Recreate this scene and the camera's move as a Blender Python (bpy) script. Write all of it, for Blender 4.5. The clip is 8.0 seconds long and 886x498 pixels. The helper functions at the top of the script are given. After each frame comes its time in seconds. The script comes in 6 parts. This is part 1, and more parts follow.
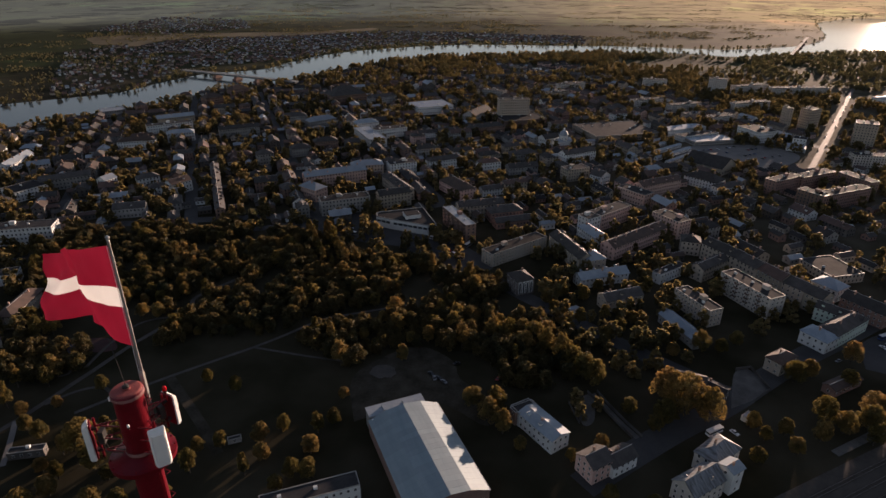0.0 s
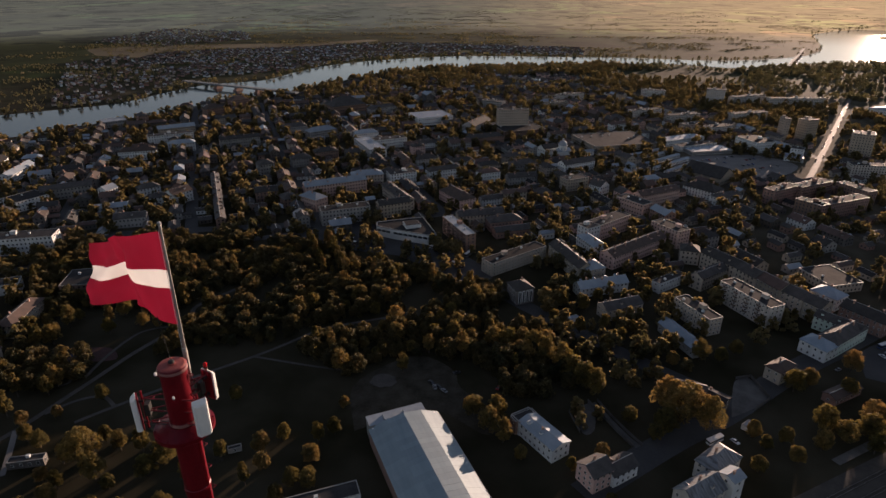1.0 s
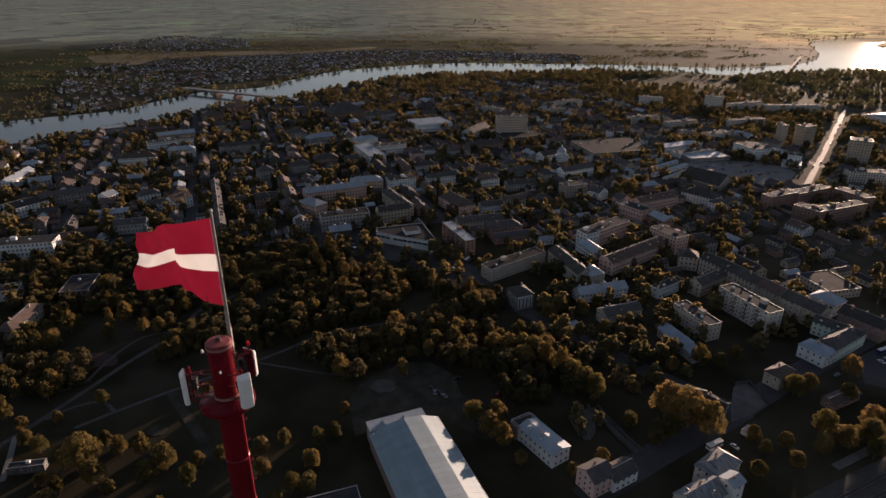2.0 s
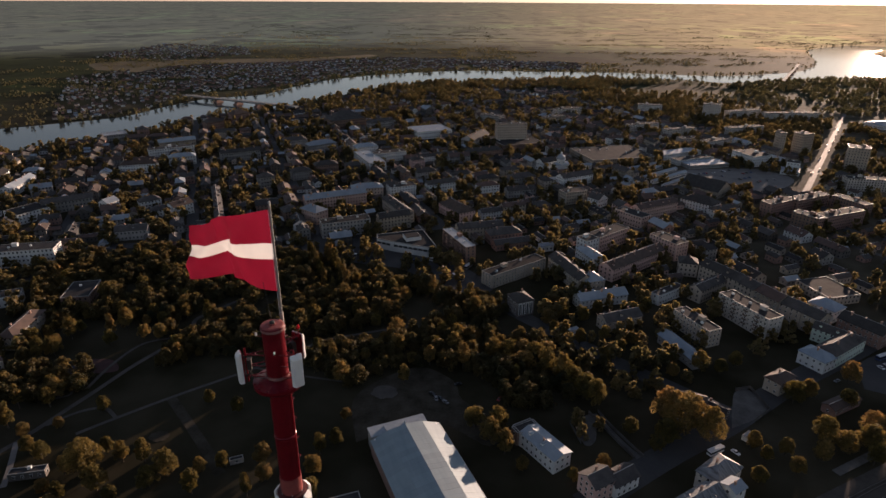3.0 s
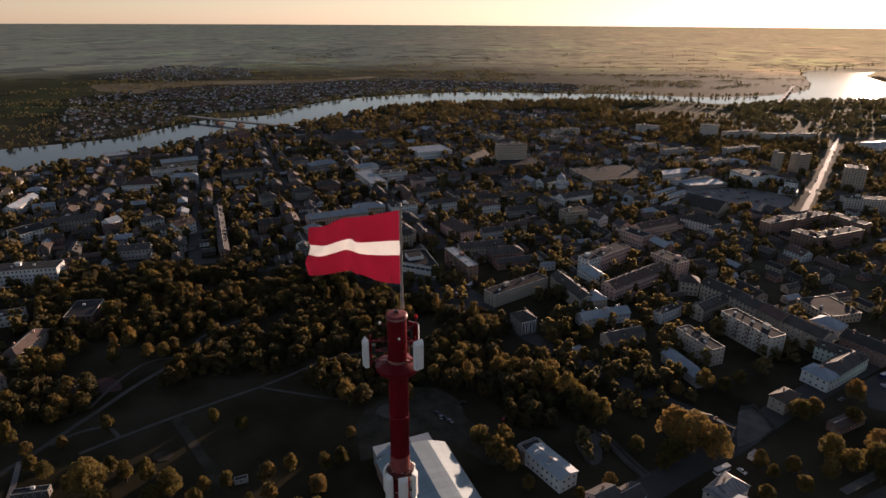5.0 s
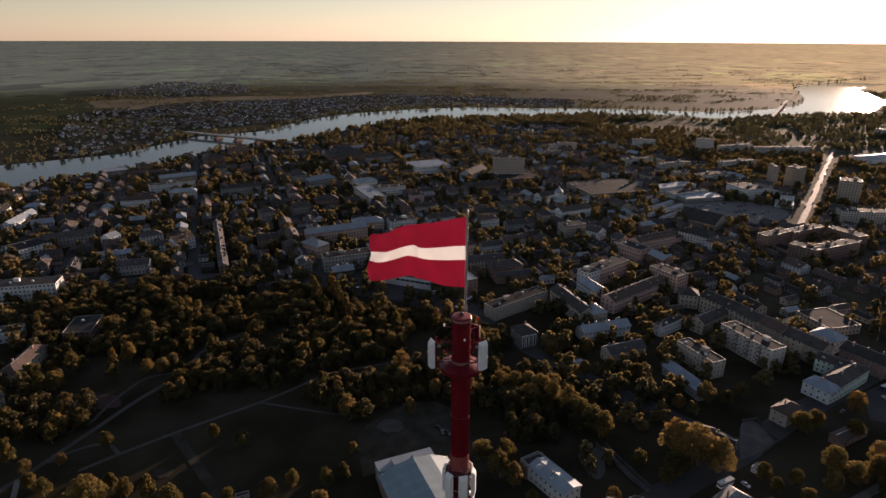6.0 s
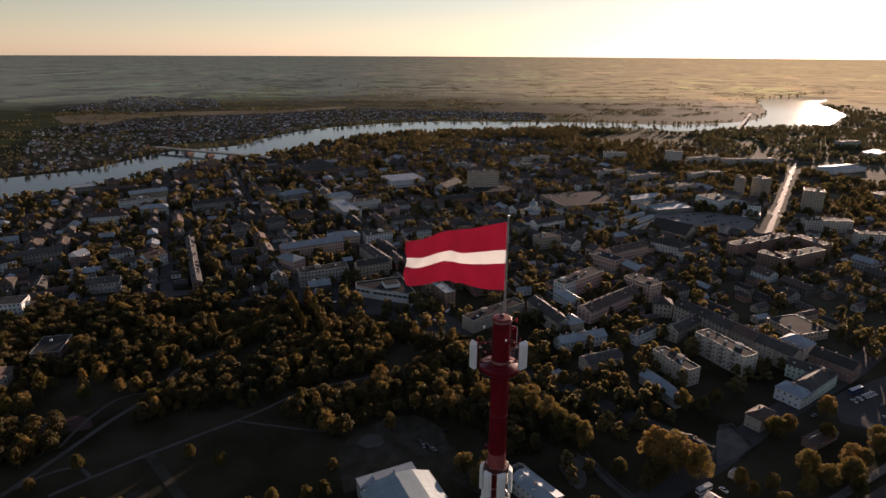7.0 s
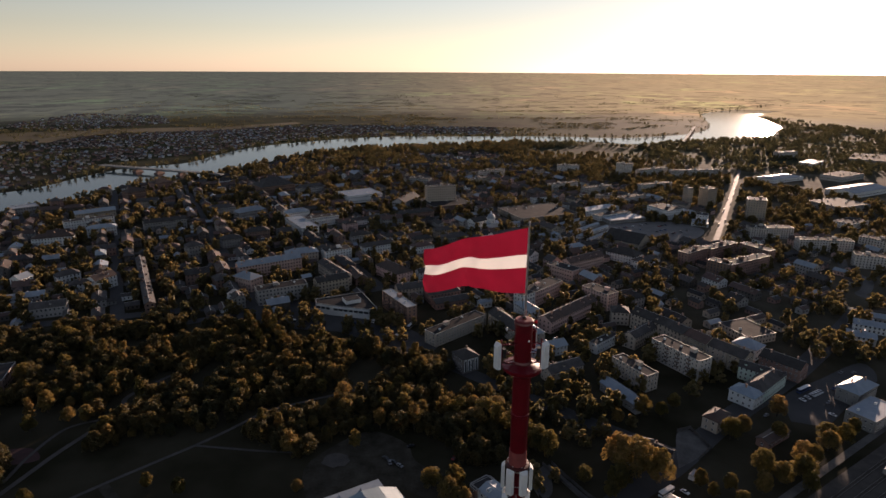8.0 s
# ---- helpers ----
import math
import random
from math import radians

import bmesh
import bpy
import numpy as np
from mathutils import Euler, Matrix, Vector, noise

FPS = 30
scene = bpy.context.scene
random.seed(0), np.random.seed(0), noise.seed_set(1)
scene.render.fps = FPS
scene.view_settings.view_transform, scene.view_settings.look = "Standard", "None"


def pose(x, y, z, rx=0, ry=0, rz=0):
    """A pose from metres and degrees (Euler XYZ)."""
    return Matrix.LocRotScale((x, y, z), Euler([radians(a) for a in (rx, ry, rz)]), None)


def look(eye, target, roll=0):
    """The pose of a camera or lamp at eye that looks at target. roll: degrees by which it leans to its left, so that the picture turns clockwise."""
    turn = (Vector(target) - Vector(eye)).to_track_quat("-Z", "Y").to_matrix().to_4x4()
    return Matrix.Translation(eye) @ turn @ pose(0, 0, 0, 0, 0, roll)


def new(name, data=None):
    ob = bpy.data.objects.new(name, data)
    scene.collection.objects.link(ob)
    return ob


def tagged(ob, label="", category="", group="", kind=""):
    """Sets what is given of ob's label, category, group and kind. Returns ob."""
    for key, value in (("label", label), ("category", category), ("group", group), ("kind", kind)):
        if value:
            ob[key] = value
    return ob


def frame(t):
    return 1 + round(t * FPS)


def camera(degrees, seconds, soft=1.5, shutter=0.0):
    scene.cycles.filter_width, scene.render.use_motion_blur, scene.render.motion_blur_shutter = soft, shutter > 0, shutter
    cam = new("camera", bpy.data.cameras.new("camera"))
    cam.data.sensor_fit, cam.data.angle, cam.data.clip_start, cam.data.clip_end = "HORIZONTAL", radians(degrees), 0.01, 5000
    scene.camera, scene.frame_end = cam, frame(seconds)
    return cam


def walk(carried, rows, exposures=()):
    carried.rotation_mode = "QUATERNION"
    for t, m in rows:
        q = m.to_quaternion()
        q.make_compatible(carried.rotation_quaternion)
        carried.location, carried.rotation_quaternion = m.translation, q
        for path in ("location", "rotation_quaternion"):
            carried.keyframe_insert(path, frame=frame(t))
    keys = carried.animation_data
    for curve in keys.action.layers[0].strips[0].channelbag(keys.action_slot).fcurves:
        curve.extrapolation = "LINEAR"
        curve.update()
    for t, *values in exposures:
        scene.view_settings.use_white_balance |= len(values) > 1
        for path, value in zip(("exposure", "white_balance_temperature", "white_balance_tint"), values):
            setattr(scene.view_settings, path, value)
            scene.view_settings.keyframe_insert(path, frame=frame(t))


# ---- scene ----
cam = camera(73.1, 8.0)
PATH = [
    (0, (2.992, 2.882, 198.01), (2.973, 4.693, 197.161), 0.2),
    (0.5, (2.799, 2.207, 198.012), (2.781, 4.026, 197.182), 0.2),
    (1, (2.521, 1.489, 198.017), (2.504, 3.314, 197.199), 0.2),
    (1.5, (2.225, 0.802, 198.029), (2.21, 2.631, 197.221), 0.2),
    (3, (0.746, -1.31, 198.115), (0.736, 0.533, 197.339), 0.3),
    (3.5, (0.064, -1.931, 198.156), (0.056, -0.083, 197.391), 0.2),
    (4, (-0.801, -2.518, 198.189), (-0.809, -0.665, 197.437), 0.2),
    (4.5, (-1.696, -3.051, 198.216), (-1.702, -1.191, 197.481), 0.3),
    (6, (-4.909, -4.517, 198.251), (-4.903, -2.632, 197.582), 0.2),
    (6.5, (-6.023, -4.942, 198.248), (-5.991, -3.051, 197.6), 0.2),
    (7, (-7.215, -5.332, 198.225), (-7.123, -3.435, 197.599), 0.3),
    (7.5, (-8.398, -5.67, 198.221), (-8.239, -3.769, 197.618), 0.3),
    (8, (-9.644, -5.993, 198.199), (-9.409, -4.093, 197.619), 0.3),
]
walk(cam, [(t, look(eye, target, roll)) for t, eye, target, roll in PATH], [(0.0, 1.08, 6150, 26), (8.0, 1.08, 6150, 26)])

# ---- world, sun and exposure ----
SUN_AZ, SUN_EL = 35.0, 5.4     # degrees clockwise from +y; above the horizon
world = bpy.data.worlds.new("evening_sky")
scene.world = world
world.use_nodes = True
wn = world.node_tree
sky = wn.nodes.new("ShaderNodeTexSky")
sky.sky_type = "NISHITA"
sky.sun_disc = False
sky.sun_elevation = radians(SUN_EL)
sky.sun_rotation = radians(SUN_AZ)
sky.air_density, sky.dust_density, sky.ozone_density = 1.0, 0.09, 1.2
hazy = wn.nodes.new("ShaderNodeHueSaturation")
hazy.inputs["Saturation"].default_value = 0.64
wn.links.new(sky.outputs[0], hazy.inputs["Color"])
wn.links.new(hazy.outputs[0], wn.nodes["Background"].inputs[0])
wn.nodes["Background"].inputs[1].default_value = 0.068
sun = new("sun", bpy.data.lights.new("sun", "SUN"))
sun.data.energy, sun.data.angle, sun.data.color = 4.6, radians(0.6), (1.0, 0.73, 0.48)
ca, ce = radians(SUN_AZ), radians(SUN_EL)
sun.matrix_world = look((0, 0, 400), (-math.sin(ca) * math.cos(ce) * 100, -math.cos(ca) * math.cos(ce) * 100, 400 - 100 * math.sin(ce)))


# ---- materials ----
def material(name, a, b, scale=0.3, rough=0.8, metal=0.0, bump=0.0, vary=0.0, island=0.0, fine=6.0, coords="Object", stretch=None, leaf=0.0, gloss=0.4):
    """Two tones mixed by a coarse and a fine noise; vary: spread from object to object; island: from piece to piece."""
    m = bpy.data.materials.new(name)
    m.use_nodes = True
    t = m.node_tree
    p = t.nodes["Principled BSDF"]
    p.inputs["Roughness"].default_value, p.inputs["Metallic"].default_value = rough, metal
    p.inputs["Specular IOR Level"].default_value = gloss
    co = t.nodes.new("ShaderNodeTexCoord")
    src = co.outputs["Object"]
    if coords == "World":
        src = t.nodes.new("ShaderNodeNewGeometry").outputs["Position"]
    if stretch:
        mp = t.nodes.new("ShaderNodeMapping")
        mp.inputs["Scale"].default_value = stretch
        t.links.new(src, mp.inputs["Vector"])
        src = mp.outputs["Vector"]
    n1, n2 = t.nodes.new("ShaderNodeTexNoise"), t.nodes.new("ShaderNodeTexNoise")
    n1.inputs["Scale"].default_value, n2.inputs["Scale"].default_value = scale, scale * fine
    n1.inputs["Detail"].default_value, n2.inputs["Detail"].default_value = 4, 3
    for n in (n1, n2):
        t.links.new(src, n.inputs["Vector"])
    add = t.nodes.new("ShaderNodeMath")
    add.operation = "MULTIPLY_ADD"
    add.inputs[1].default_value = 0.4
    t.links.new(n2.outputs["Fac"], add.inputs[0])
    t.links.new(n1.outputs["Fac"], add.inputs[2])
    mr = t.nodes.new("ShaderNodeMapRange")
    mr.inputs["From Min"].default_value, mr.inputs["From Max"].default_value = 0.45, 0.95
    t.links.new(add.outputs[0], mr.inputs["Value"])
    mix = t.nodes.new("ShaderNodeMix")
    mix.data_type = "RGBA"
    mix.inputs["A"].default_value, mix.inputs["B"].default_value = (*a, 1), (*b, 1)
    t.links.new(mr.outputs["Result"], mix.inputs["Factor"])
    col = mix.outputs["Result"]
    for amount, node, socket in ((vary, "ShaderNodeObjectInfo", "Random"), (island, "ShaderNodeNewGeometry", "Random Per Island")):
        if amount:
            rnd = t.nodes.new(node)
            hv = t.nodes.new("ShaderNodeHueSaturation")
            r2 = t.nodes.new("ShaderNodeMapRange")
            r2.inputs["To Min"].default_value, r2.inputs["To Max"].default_value = 1 - amount, 1 + amount
            r3 = t.nodes.new("ShaderNodeMapRange")
            r3.inputs["To Min"].default_value, r3.inputs["To Max"].default_value = 0.5 + 0.05 * amount, 0.5 - 0.05 * amount
            t.links.new(rnd.outputs[socket], r2.inputs["Value"])
            t.links.new(rnd.outputs[socket], r3.inputs["Value"])
            t.links.new(r2.outputs["Result"], hv.inputs["Value"])
            t.links.new(r3.outputs["Result"], hv.inputs["Hue"])
            t.links.new(col, hv.inputs["Color"])
            col = hv.outputs["Color"]
    t.links.new(col, p.inputs["Base Color"])
    if bump:
        bp = t.nodes.new("ShaderNodeBump")
        bp.inputs["Strength"].default_value = bump
        bp.inputs["Distance"].default_value = 0.05
        t.links.new(n2.outputs["Fac"], bp.inputs["Height"])
        t.links.new(bp.outputs["Normal"], p.inputs["Normal"])
    if leaf:
        tr, mx = t.nodes.new("ShaderNodeBsdfTranslucent"), t.nodes.new("ShaderNodeMixShader")
        # light that comes through a leaf is yellower than what it throws back
        gold = t.nodes.new("ShaderNodeVectorMath")
        gold.operation = "MULTIPLY"
        gold.inputs[1].default_value = (1.6, 1.45, 1.05) if leaf > 0.35 else (1.1, 1.1, 1.1)
        t.links.new(col, gold.inputs[0])
        t.links.new(gold.outputs[0], tr.inputs["Color"])
        mx.inputs[0].default_value = leaf
        t.links.new(p.outputs[0], mx.inputs[1])
        t.links.new(tr.outputs[0], mx.inputs[2])
        t.links.new(mx.outputs[0], t.nodes["Material Output"].inputs["Surface"])
    return m


WALLS = {
    "white": material("white_plaster", (0.5, 0.52, 0.52), (0.64, 0.65, 0.63), 0.2, 0.9, bump=0.2, vary=0.12),
    "tan": material("tan_plaster", (0.3, 0.26, 0.21), (0.4, 0.345, 0.28), 0.2, 0.9, bump=0.2, vary=0.2),
    "pink": material("pink_plaster", (0.46, 0.31, 0.265), (0.56, 0.39, 0.325), 0.2, 0.9, bump=0.2, vary=0.15),
    "grey": material("grey_plaster", (0.2, 0.195, 0.185), (0.32, 0.31, 0.29), 0.2, 0.9, bump=0.2, vary=0.25),
    "brick": material("red_brick_wall", (0.17, 0.11, 0.09), (0.25, 0.16, 0.125), 0.4, 0.9, bump=0.3, vary=0.2),
    "panel": material("grey_brick_panel", (0.42, 0.39, 0.35), (0.53, 0.495, 0.445), 0.25, 0.9, bump=0.2, vary=0.12),
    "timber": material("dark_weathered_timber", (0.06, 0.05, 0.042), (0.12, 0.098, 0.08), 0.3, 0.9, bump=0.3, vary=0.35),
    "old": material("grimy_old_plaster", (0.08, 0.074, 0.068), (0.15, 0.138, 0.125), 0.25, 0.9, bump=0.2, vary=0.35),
    "mint": material("mint_plaster", (0.45, 0.55, 0.48), (0.55, 0.63, 0.55), 0.2, 0.9, bump=0.2),
}
ROOFS = {
    "patch": material("patched_sheet_roof", (0.045, 0.04, 0.04), (0.24, 0.265, 0.29), 0.5, 0.6, 0.1, bump=0.2, stretch=(1.6, 0.35, 0.35), fine=2.5),
    "bitumen": material("bitumen_roof", (0.03, 0.03, 0.032), (0.06, 0.058, 0.057), 0.15, 0.85, bump=0.3, vary=0.25, gloss=0.04),
    "slate": material("old_slate_roof", (0.034, 0.032, 0.031), (0.07, 0.064, 0.06), 0.25, 0.87, bump=0.4, vary=0.3),
    "rust": material("rusty_brown_roof", (0.05, 0.035, 0.03), (0.1, 0.064, 0.05), 0.25, 0.75, bump=0.4, vary=0.25),
    "tin": material("galvanised_tin_roof", (0.2, 0.24, 0.28), (0.3, 0.34, 0.375), 0.12, 0.62, 0.15, bump=0.1, vary=0.15, gloss=0.3),
    "blue": material("blue_grey_sheet_roof", (0.18, 0.23, 0.29), (0.28, 0.33, 0.38), 0.15, 0.6, 0.15, bump=0.1, vary=0.1, gloss=0.3),
}
GLASS = material("window_glass", (0.02, 0.025, 0.03), (0.05, 0.055, 0.06), 1.0, 0.12, vary=0.5)
FRAME = material("white_window_frame", (0.6, 0.6, 0.58), (0.7, 0.7, 0.68), 1.0, 0.6)
CHIMNEY = material("chimney_brick", (0.3, 0.17, 0.12), (0.42, 0.3, 0.24), 0.8, 0.9)
COPING = material("light_metal_coping", (0.22, 0.215, 0.2), (0.32, 0.31, 0.29), 0.5, 0.6, 0.15)
GRASS = material("dark_grass_and_soil", (0.035, 0.04, 0.018), (0.075, 0.065, 0.035), 0.02, 0.95, bump=0.5, coords="World", fine=9, gloss=0.1)
ASPHALT = material("worn_asphalt", (0.035, 0.035, 0.037), (0.06, 0.058, 0.056), 0.06, 0.86, bump=0.2, coords="World", fine=10)
AVENUE = material("smooth_worn_avenue_asphalt", (0.075, 0.07, 0.066), (0.115, 0.108, 0.1), 0.06, 0.78, bump=0.1, coords="World", fine=10, gloss=0.3)
PAVING = material("concrete_paving", (0.13, 0.125, 0.12), (0.2, 0.19, 0.18), 0.08, 0.85, bump=0.2, coords="World", fine=12, gloss=0.15)
ROUGH = material("broken_concrete", (0.06, 0.057, 0.053), (0.13, 0.122, 0.112), 0.12, 0.95, bump=0.4, coords="World", fine=6)
GRAVEL = material("sandy_gravel_path", (0.05, 0.045, 0.041), (0.09, 0.08, 0.07), 0.15, 0.95, coords="World", fine=8)
LEAF = material("autumn_leaves", (0.055, 0.056, 0.026), (0.27, 0.195, 0.062), 0.16, 0.6, vary=0.35, island=0.35, leaf=0.5, gloss=0.2)
LEAF_TOWN = material("mixed_town_foliage", (0.055, 0.059, 0.034), (0.215, 0.168, 0.078), 0.04, 0.6, island=0.35, coords="World", leaf=0.55, gloss=0.2)
LEAF_PARK = material("dark_park_foliage", (0.032, 0.038, 0.021), (0.14, 0.106, 0.043), 0.06, 0.6, island=0.35, coords="World", leaf=0.48, gloss=0.2)
# olive foliage lightened so that its colour carries the haze of distance
LEAF_FAR_HAZE = material("far_olive_foliage_haze", (0.085, 0.09, 0.055), (0.165, 0.15, 0.085), 0.02, 0.6, island=0.2, coords="World", leaf=0.5, gloss=0.2)
DIRT = material("trodden_park_dirt", (0.026, 0.023, 0.016), (0.068, 0.06, 0.046), 0.12, 0.95, coords="World", fine=6, gloss=0.1)
BARK = material("tree_bark", (0.05, 0.04, 0.03), (0.1, 0.08, 0.06), 1.5, 0.95, bump=0.5)


# ---- mesh helpers ----
def raw_mesh(name, verts, faces, mats, index=None):
    me = bpy.data.meshes.new(name)
    me.from_pydata([tuple(v) for v in verts], [], [tuple(f) for f in faces])
    for m in mats if isinstance(mats, (list, tuple)) else [mats]:
        me.materials.append(m)
    if index is not None:
        me.polygons.foreach_set("material_index", index)
    me.update()
    return me


def leaf_mesh(name, verts, mat):
    """A mesh of loose three-cornered leaf sprays: verts is (n, 3, 3)."""
    n = len(verts)
    me = bpy.data.meshes.new(name)
    me.vertices.add(3 * n)
    me.vertices.foreach_set("co", np.asarray(verts, dtype=np.float32).reshape(-1))
    me.loops.add(3 * n)
    me.loops.foreach_set("vertex_index", np.arange(3 * n, dtype=np.int32))
    me.polygons.add(n)
    me.polygons.foreach_set("loop_start", np.arange(0, 3 * n, 3, dtype=np.int32))
    me.materials.append(mat)
    me.update(calc_edges=True)
    return me


class Solid:
    """Collects boxes, prisms and rings into one mesh."""

    def __init__(self):
        self.v, self.f, self.i = [], [], []

    def add(self, verts, faces, mi=0, m=None):
        k = len(self.v)
        self.v += [m @ Vector(p) for p in verts] if m is not None else [Vector(p) for p in verts]
        self.f += [[k + q for q in f] for f in faces]
        self.i += [mi] * len(faces)
        return self

    def box(self, x0, x1, y0, y1, z0, z1, mi=0, m=None):
        return self.add([(x0, y0, z0), (x1, y0, z0), (x1, y1, z0), (x0, y1, z0), (x0, y0, z1), (x1, y0, z1), (x1, y1, z1), (x0, y1, z1)],
                        [(0, 3, 2, 1), (4, 5, 6, 7), (0, 1, 5, 4), (1, 2, 6, 5), (2, 3, 7, 6), (3, 0, 4, 7)], mi, m)

    def tube(self, rings, n=16, mi=0, m=None, caps=True):
        """rings: (z, radius) pairs, bottom to top."""
        vs = [(r * math.cos(2 * math.pi * k / n), r * math.sin(2 * math.pi * k / n), z) for z, r in rings for k in range(n)]
        fs = [(a * n + k, a * n + (k + 1) % n, (a + 1) * n + (k + 1) % n, (a + 1) * n + k) for a in range(len(rings) - 1) for k in range(n)]
        if caps:
            fs += [tuple(range(n - 1, -1, -1)), tuple(range((len(rings) - 1) * n, len(rings) * n))]
        return self.add(vs, fs, mi, m)

    def rod(self, a, b, r, n=8, mi=0):
        a, b = Vector(a), Vector(b)
        m = Matrix.Translation(a) @ (b - a).to_track_quat("Z", "Y").to_matrix().to_4x4()
        return self.tube([(0, r), ((b - a).length, r)], n, mi, m)

    def mesh(self, name, mats):
        return raw_mesh(name, self.v, self.f, mats, self.i)


def part(name, data, parent, label="", kind=""):
    ob = new(name, data)
    ob.parent = parent
    return tagged(ob, label, kind=kind)


def setting(name, data, label, category):
    return tagged(new(name, data), label, category, kind="structure")


# ---- ground, river and distance ----
def rise(r):
    """Height of the land at distance r: level, then climbing gently to the skyline."""
    if r < 3400:
        return 0.0
    s = r - 3400
    return 199.0 * (1 - r / (3400 + s / (1 - s / 1594.9)))


NA = 144


def ring(radii):
    vs = [(r * math.sin(2 * math.pi * k / NA), r * math.cos(2 * math.pi * k / NA), rise(r)) for r in radii for k in range(NA)]
    fs = [(a * NA + k, a * NA + (k + 1) % NA, (a + 1) * NA + (k + 1) % NA, (a + 1) * NA + k) for a in range(len(radii) - 1) for k in range(NA)]
    return vs, fs


def land(name, distant):
    """Grass and soil in the town, a patchwork of fields, scrub and woods outside it; distant: the pale glowing backdrop
    of the skyline, haze and sun glow painted in as emission.
    """
    m = bpy.data.materials.new(name)
    m.use_nodes = True
    t = m.node_tree
    p = t.nodes["Principled BSDF"]
    p.inputs["Roughness"].default_value = 0.95
    p.inputs["Specular IOR Level"].default_value = 0.03
    geo = t.nodes.new("ShaderNodeNewGeometry")
    ln = t.nodes.new("ShaderNodeVectorMath")
    ln.operation = "LENGTH"
    t.links.new(geo.outputs["Position"], ln.inputs[0])
    # the land climbs towards the skyline: stretch the pattern so that fields keep their size as seen from above the town
    sx = t.nodes.new("ShaderNodeSeparateXYZ")
    t.links.new(geo.outputs["Position"], sx.inputs[0])
    sub = t.nodes.new("ShaderNodeMath")
    sub.operation = "SUBTRACT"
    sub.inputs[0].default_value = 199.0
    t.links.new(sx.outputs["Z"], sub.inputs[1])
    div = t.nodes.new("ShaderNodeMath")
    div.operation = "DIVIDE"
    div.inputs[0].default_value = 199.0
    t.links.new(sub.outputs[0], div.inputs[1])
    scl = t.nodes.new("ShaderNodeVectorMath")
    scl.operation = "SCALE"
    t.links.new(geo.outputs["Position"], scl.inputs[0])
    t.links.new(div.outputs[0], scl.inputs["Scale"])
    mp = t.nodes.new("ShaderNodeMapping")
    mp.inputs["Rotation"].default_value = (0, 0, radians(12))
    mp.inputs["Scale"].default_value = (0.0012, 0.0007, 0)
    t.links.new(scl.outputs[0], mp.inputs["Vector"])
    vo = t.nodes.new("ShaderNodeTexVoronoi")
    vo.inputs["Scale"].default_value = 1.6
    t.links.new(mp.outputs[0], vo.inputs["Vector"])
    sep = t.nodes.new("ShaderNodeSeparateColor")
    t.links.new(vo.outputs["Color"], sep.inputs[0])
    ramp = t.nodes.new("ShaderNodeValToRGB")
    els = ramp.color_ramp.elements
    els[0].color, els[1].color = (0.075, 0.085, 0.055, 1), (0.165, 0.158, 0.1, 1)
    for pos, c in ((0.3, (0.092, 0.112, 0.066, 1)), (0.55, (0.12, 0.128, 0.076, 1)), (0.75, (0.122, 0.17, 0.084, 1)), (0.9, (0.15, 0.135, 0.085, 1))):
        els.new(pos).color = c
    t.links.new(sep.outputs[0], ramp.inputs[0])
    n1 = t.nodes.new("ShaderNodeTexNoise")
    n1.inputs["Scale"].default_value, n1.inputs["Detail"].default_value, n1.inputs["Roughness"].default_value = 2.4, 7, 0.6
    t.links.new(mp.outputs[0], n1.inputs["Vector"])
    r1 = t.nodes.new("ShaderNodeMapRange")
    r1.inputs["From Min"].default_value, r1.inputs["From Max"].default_value = 0.44, 0.53
    t.links.new(n1.outputs["Fac"], r1.inputs["Value"])
    scrub = t.nodes.new("ShaderNodeMix")
    scrub.data_type = "RGBA"
    scrub.inputs["B"].default_value = (0.092, 0.104, 0.068, 1)
    t.links.new(ramp.outputs[0], scrub.inputs["A"])
    t.links.new(r1.outputs[0], scrub.inputs["Factor"])
    # small woods and hedges
    n3 = t.nodes.new("ShaderNodeTexNoise")
    n3.inputs["Scale"].default_value, n3.inputs["Detail"].default_value = 9.0, 6
    t.links.new(mp.outputs[0], n3.inputs["Vector"])
    r3 = t.nodes.new("ShaderNodeMapRange")
    r3.inputs["From Min"].default_value, r3.inputs["From Max"].default_value, r3.inputs["To Max"].default_value = 0.5, 0.6, 0.8
    t.links.new(n3.outputs["Fac"], r3.inputs["Value"])
    specks = t.nodes.new("ShaderNodeMix")
    specks.data_type = "RGBA"
    specks.inputs["B"].default_value = (0.07, 0.078, 0.055, 1)
    t.links.new(scrub.outputs["Result"], specks.inputs["A"])
    t.links.new(r3.outputs[0], specks.inputs["Factor"])
    scrub = specks
    # hedgerow trees and copses, thick in some parts
    dots_at = t.nodes.new("ShaderNodeMapping")
    dots_at.inputs["Scale"].default_value = (1 / 150, 1 / 80, 0)
    t.links.new(scl.outputs[0], dots_at.inputs["Vector"])
    dots = t.nodes.new("ShaderNodeTexVoronoi")
    dots.inputs["Scale"].default_value = 1.0
    t.links.new(dots_at.outputs[0], dots.inputs["Vector"])
    thick = t.nodes.new("ShaderNodeTexNoise")
    thick.inputs["Scale"].default_value, thick.inputs["Detail"].default_value = 3.5, 5
    t.links.new(mp.outputs[0], thick.inputs["Vector"])
    size = t.nodes.new("ShaderNodeMapRange")
    size.inputs["From Min"].default_value, size.inputs["From Max"].default_value, size.inputs["To Min"].default_value, size.inputs["To Max"].default_value = 0.4, 0.62, 0.0, 0.62
    t.links.new(thick.outputs["Fac"], size.inputs["Value"])
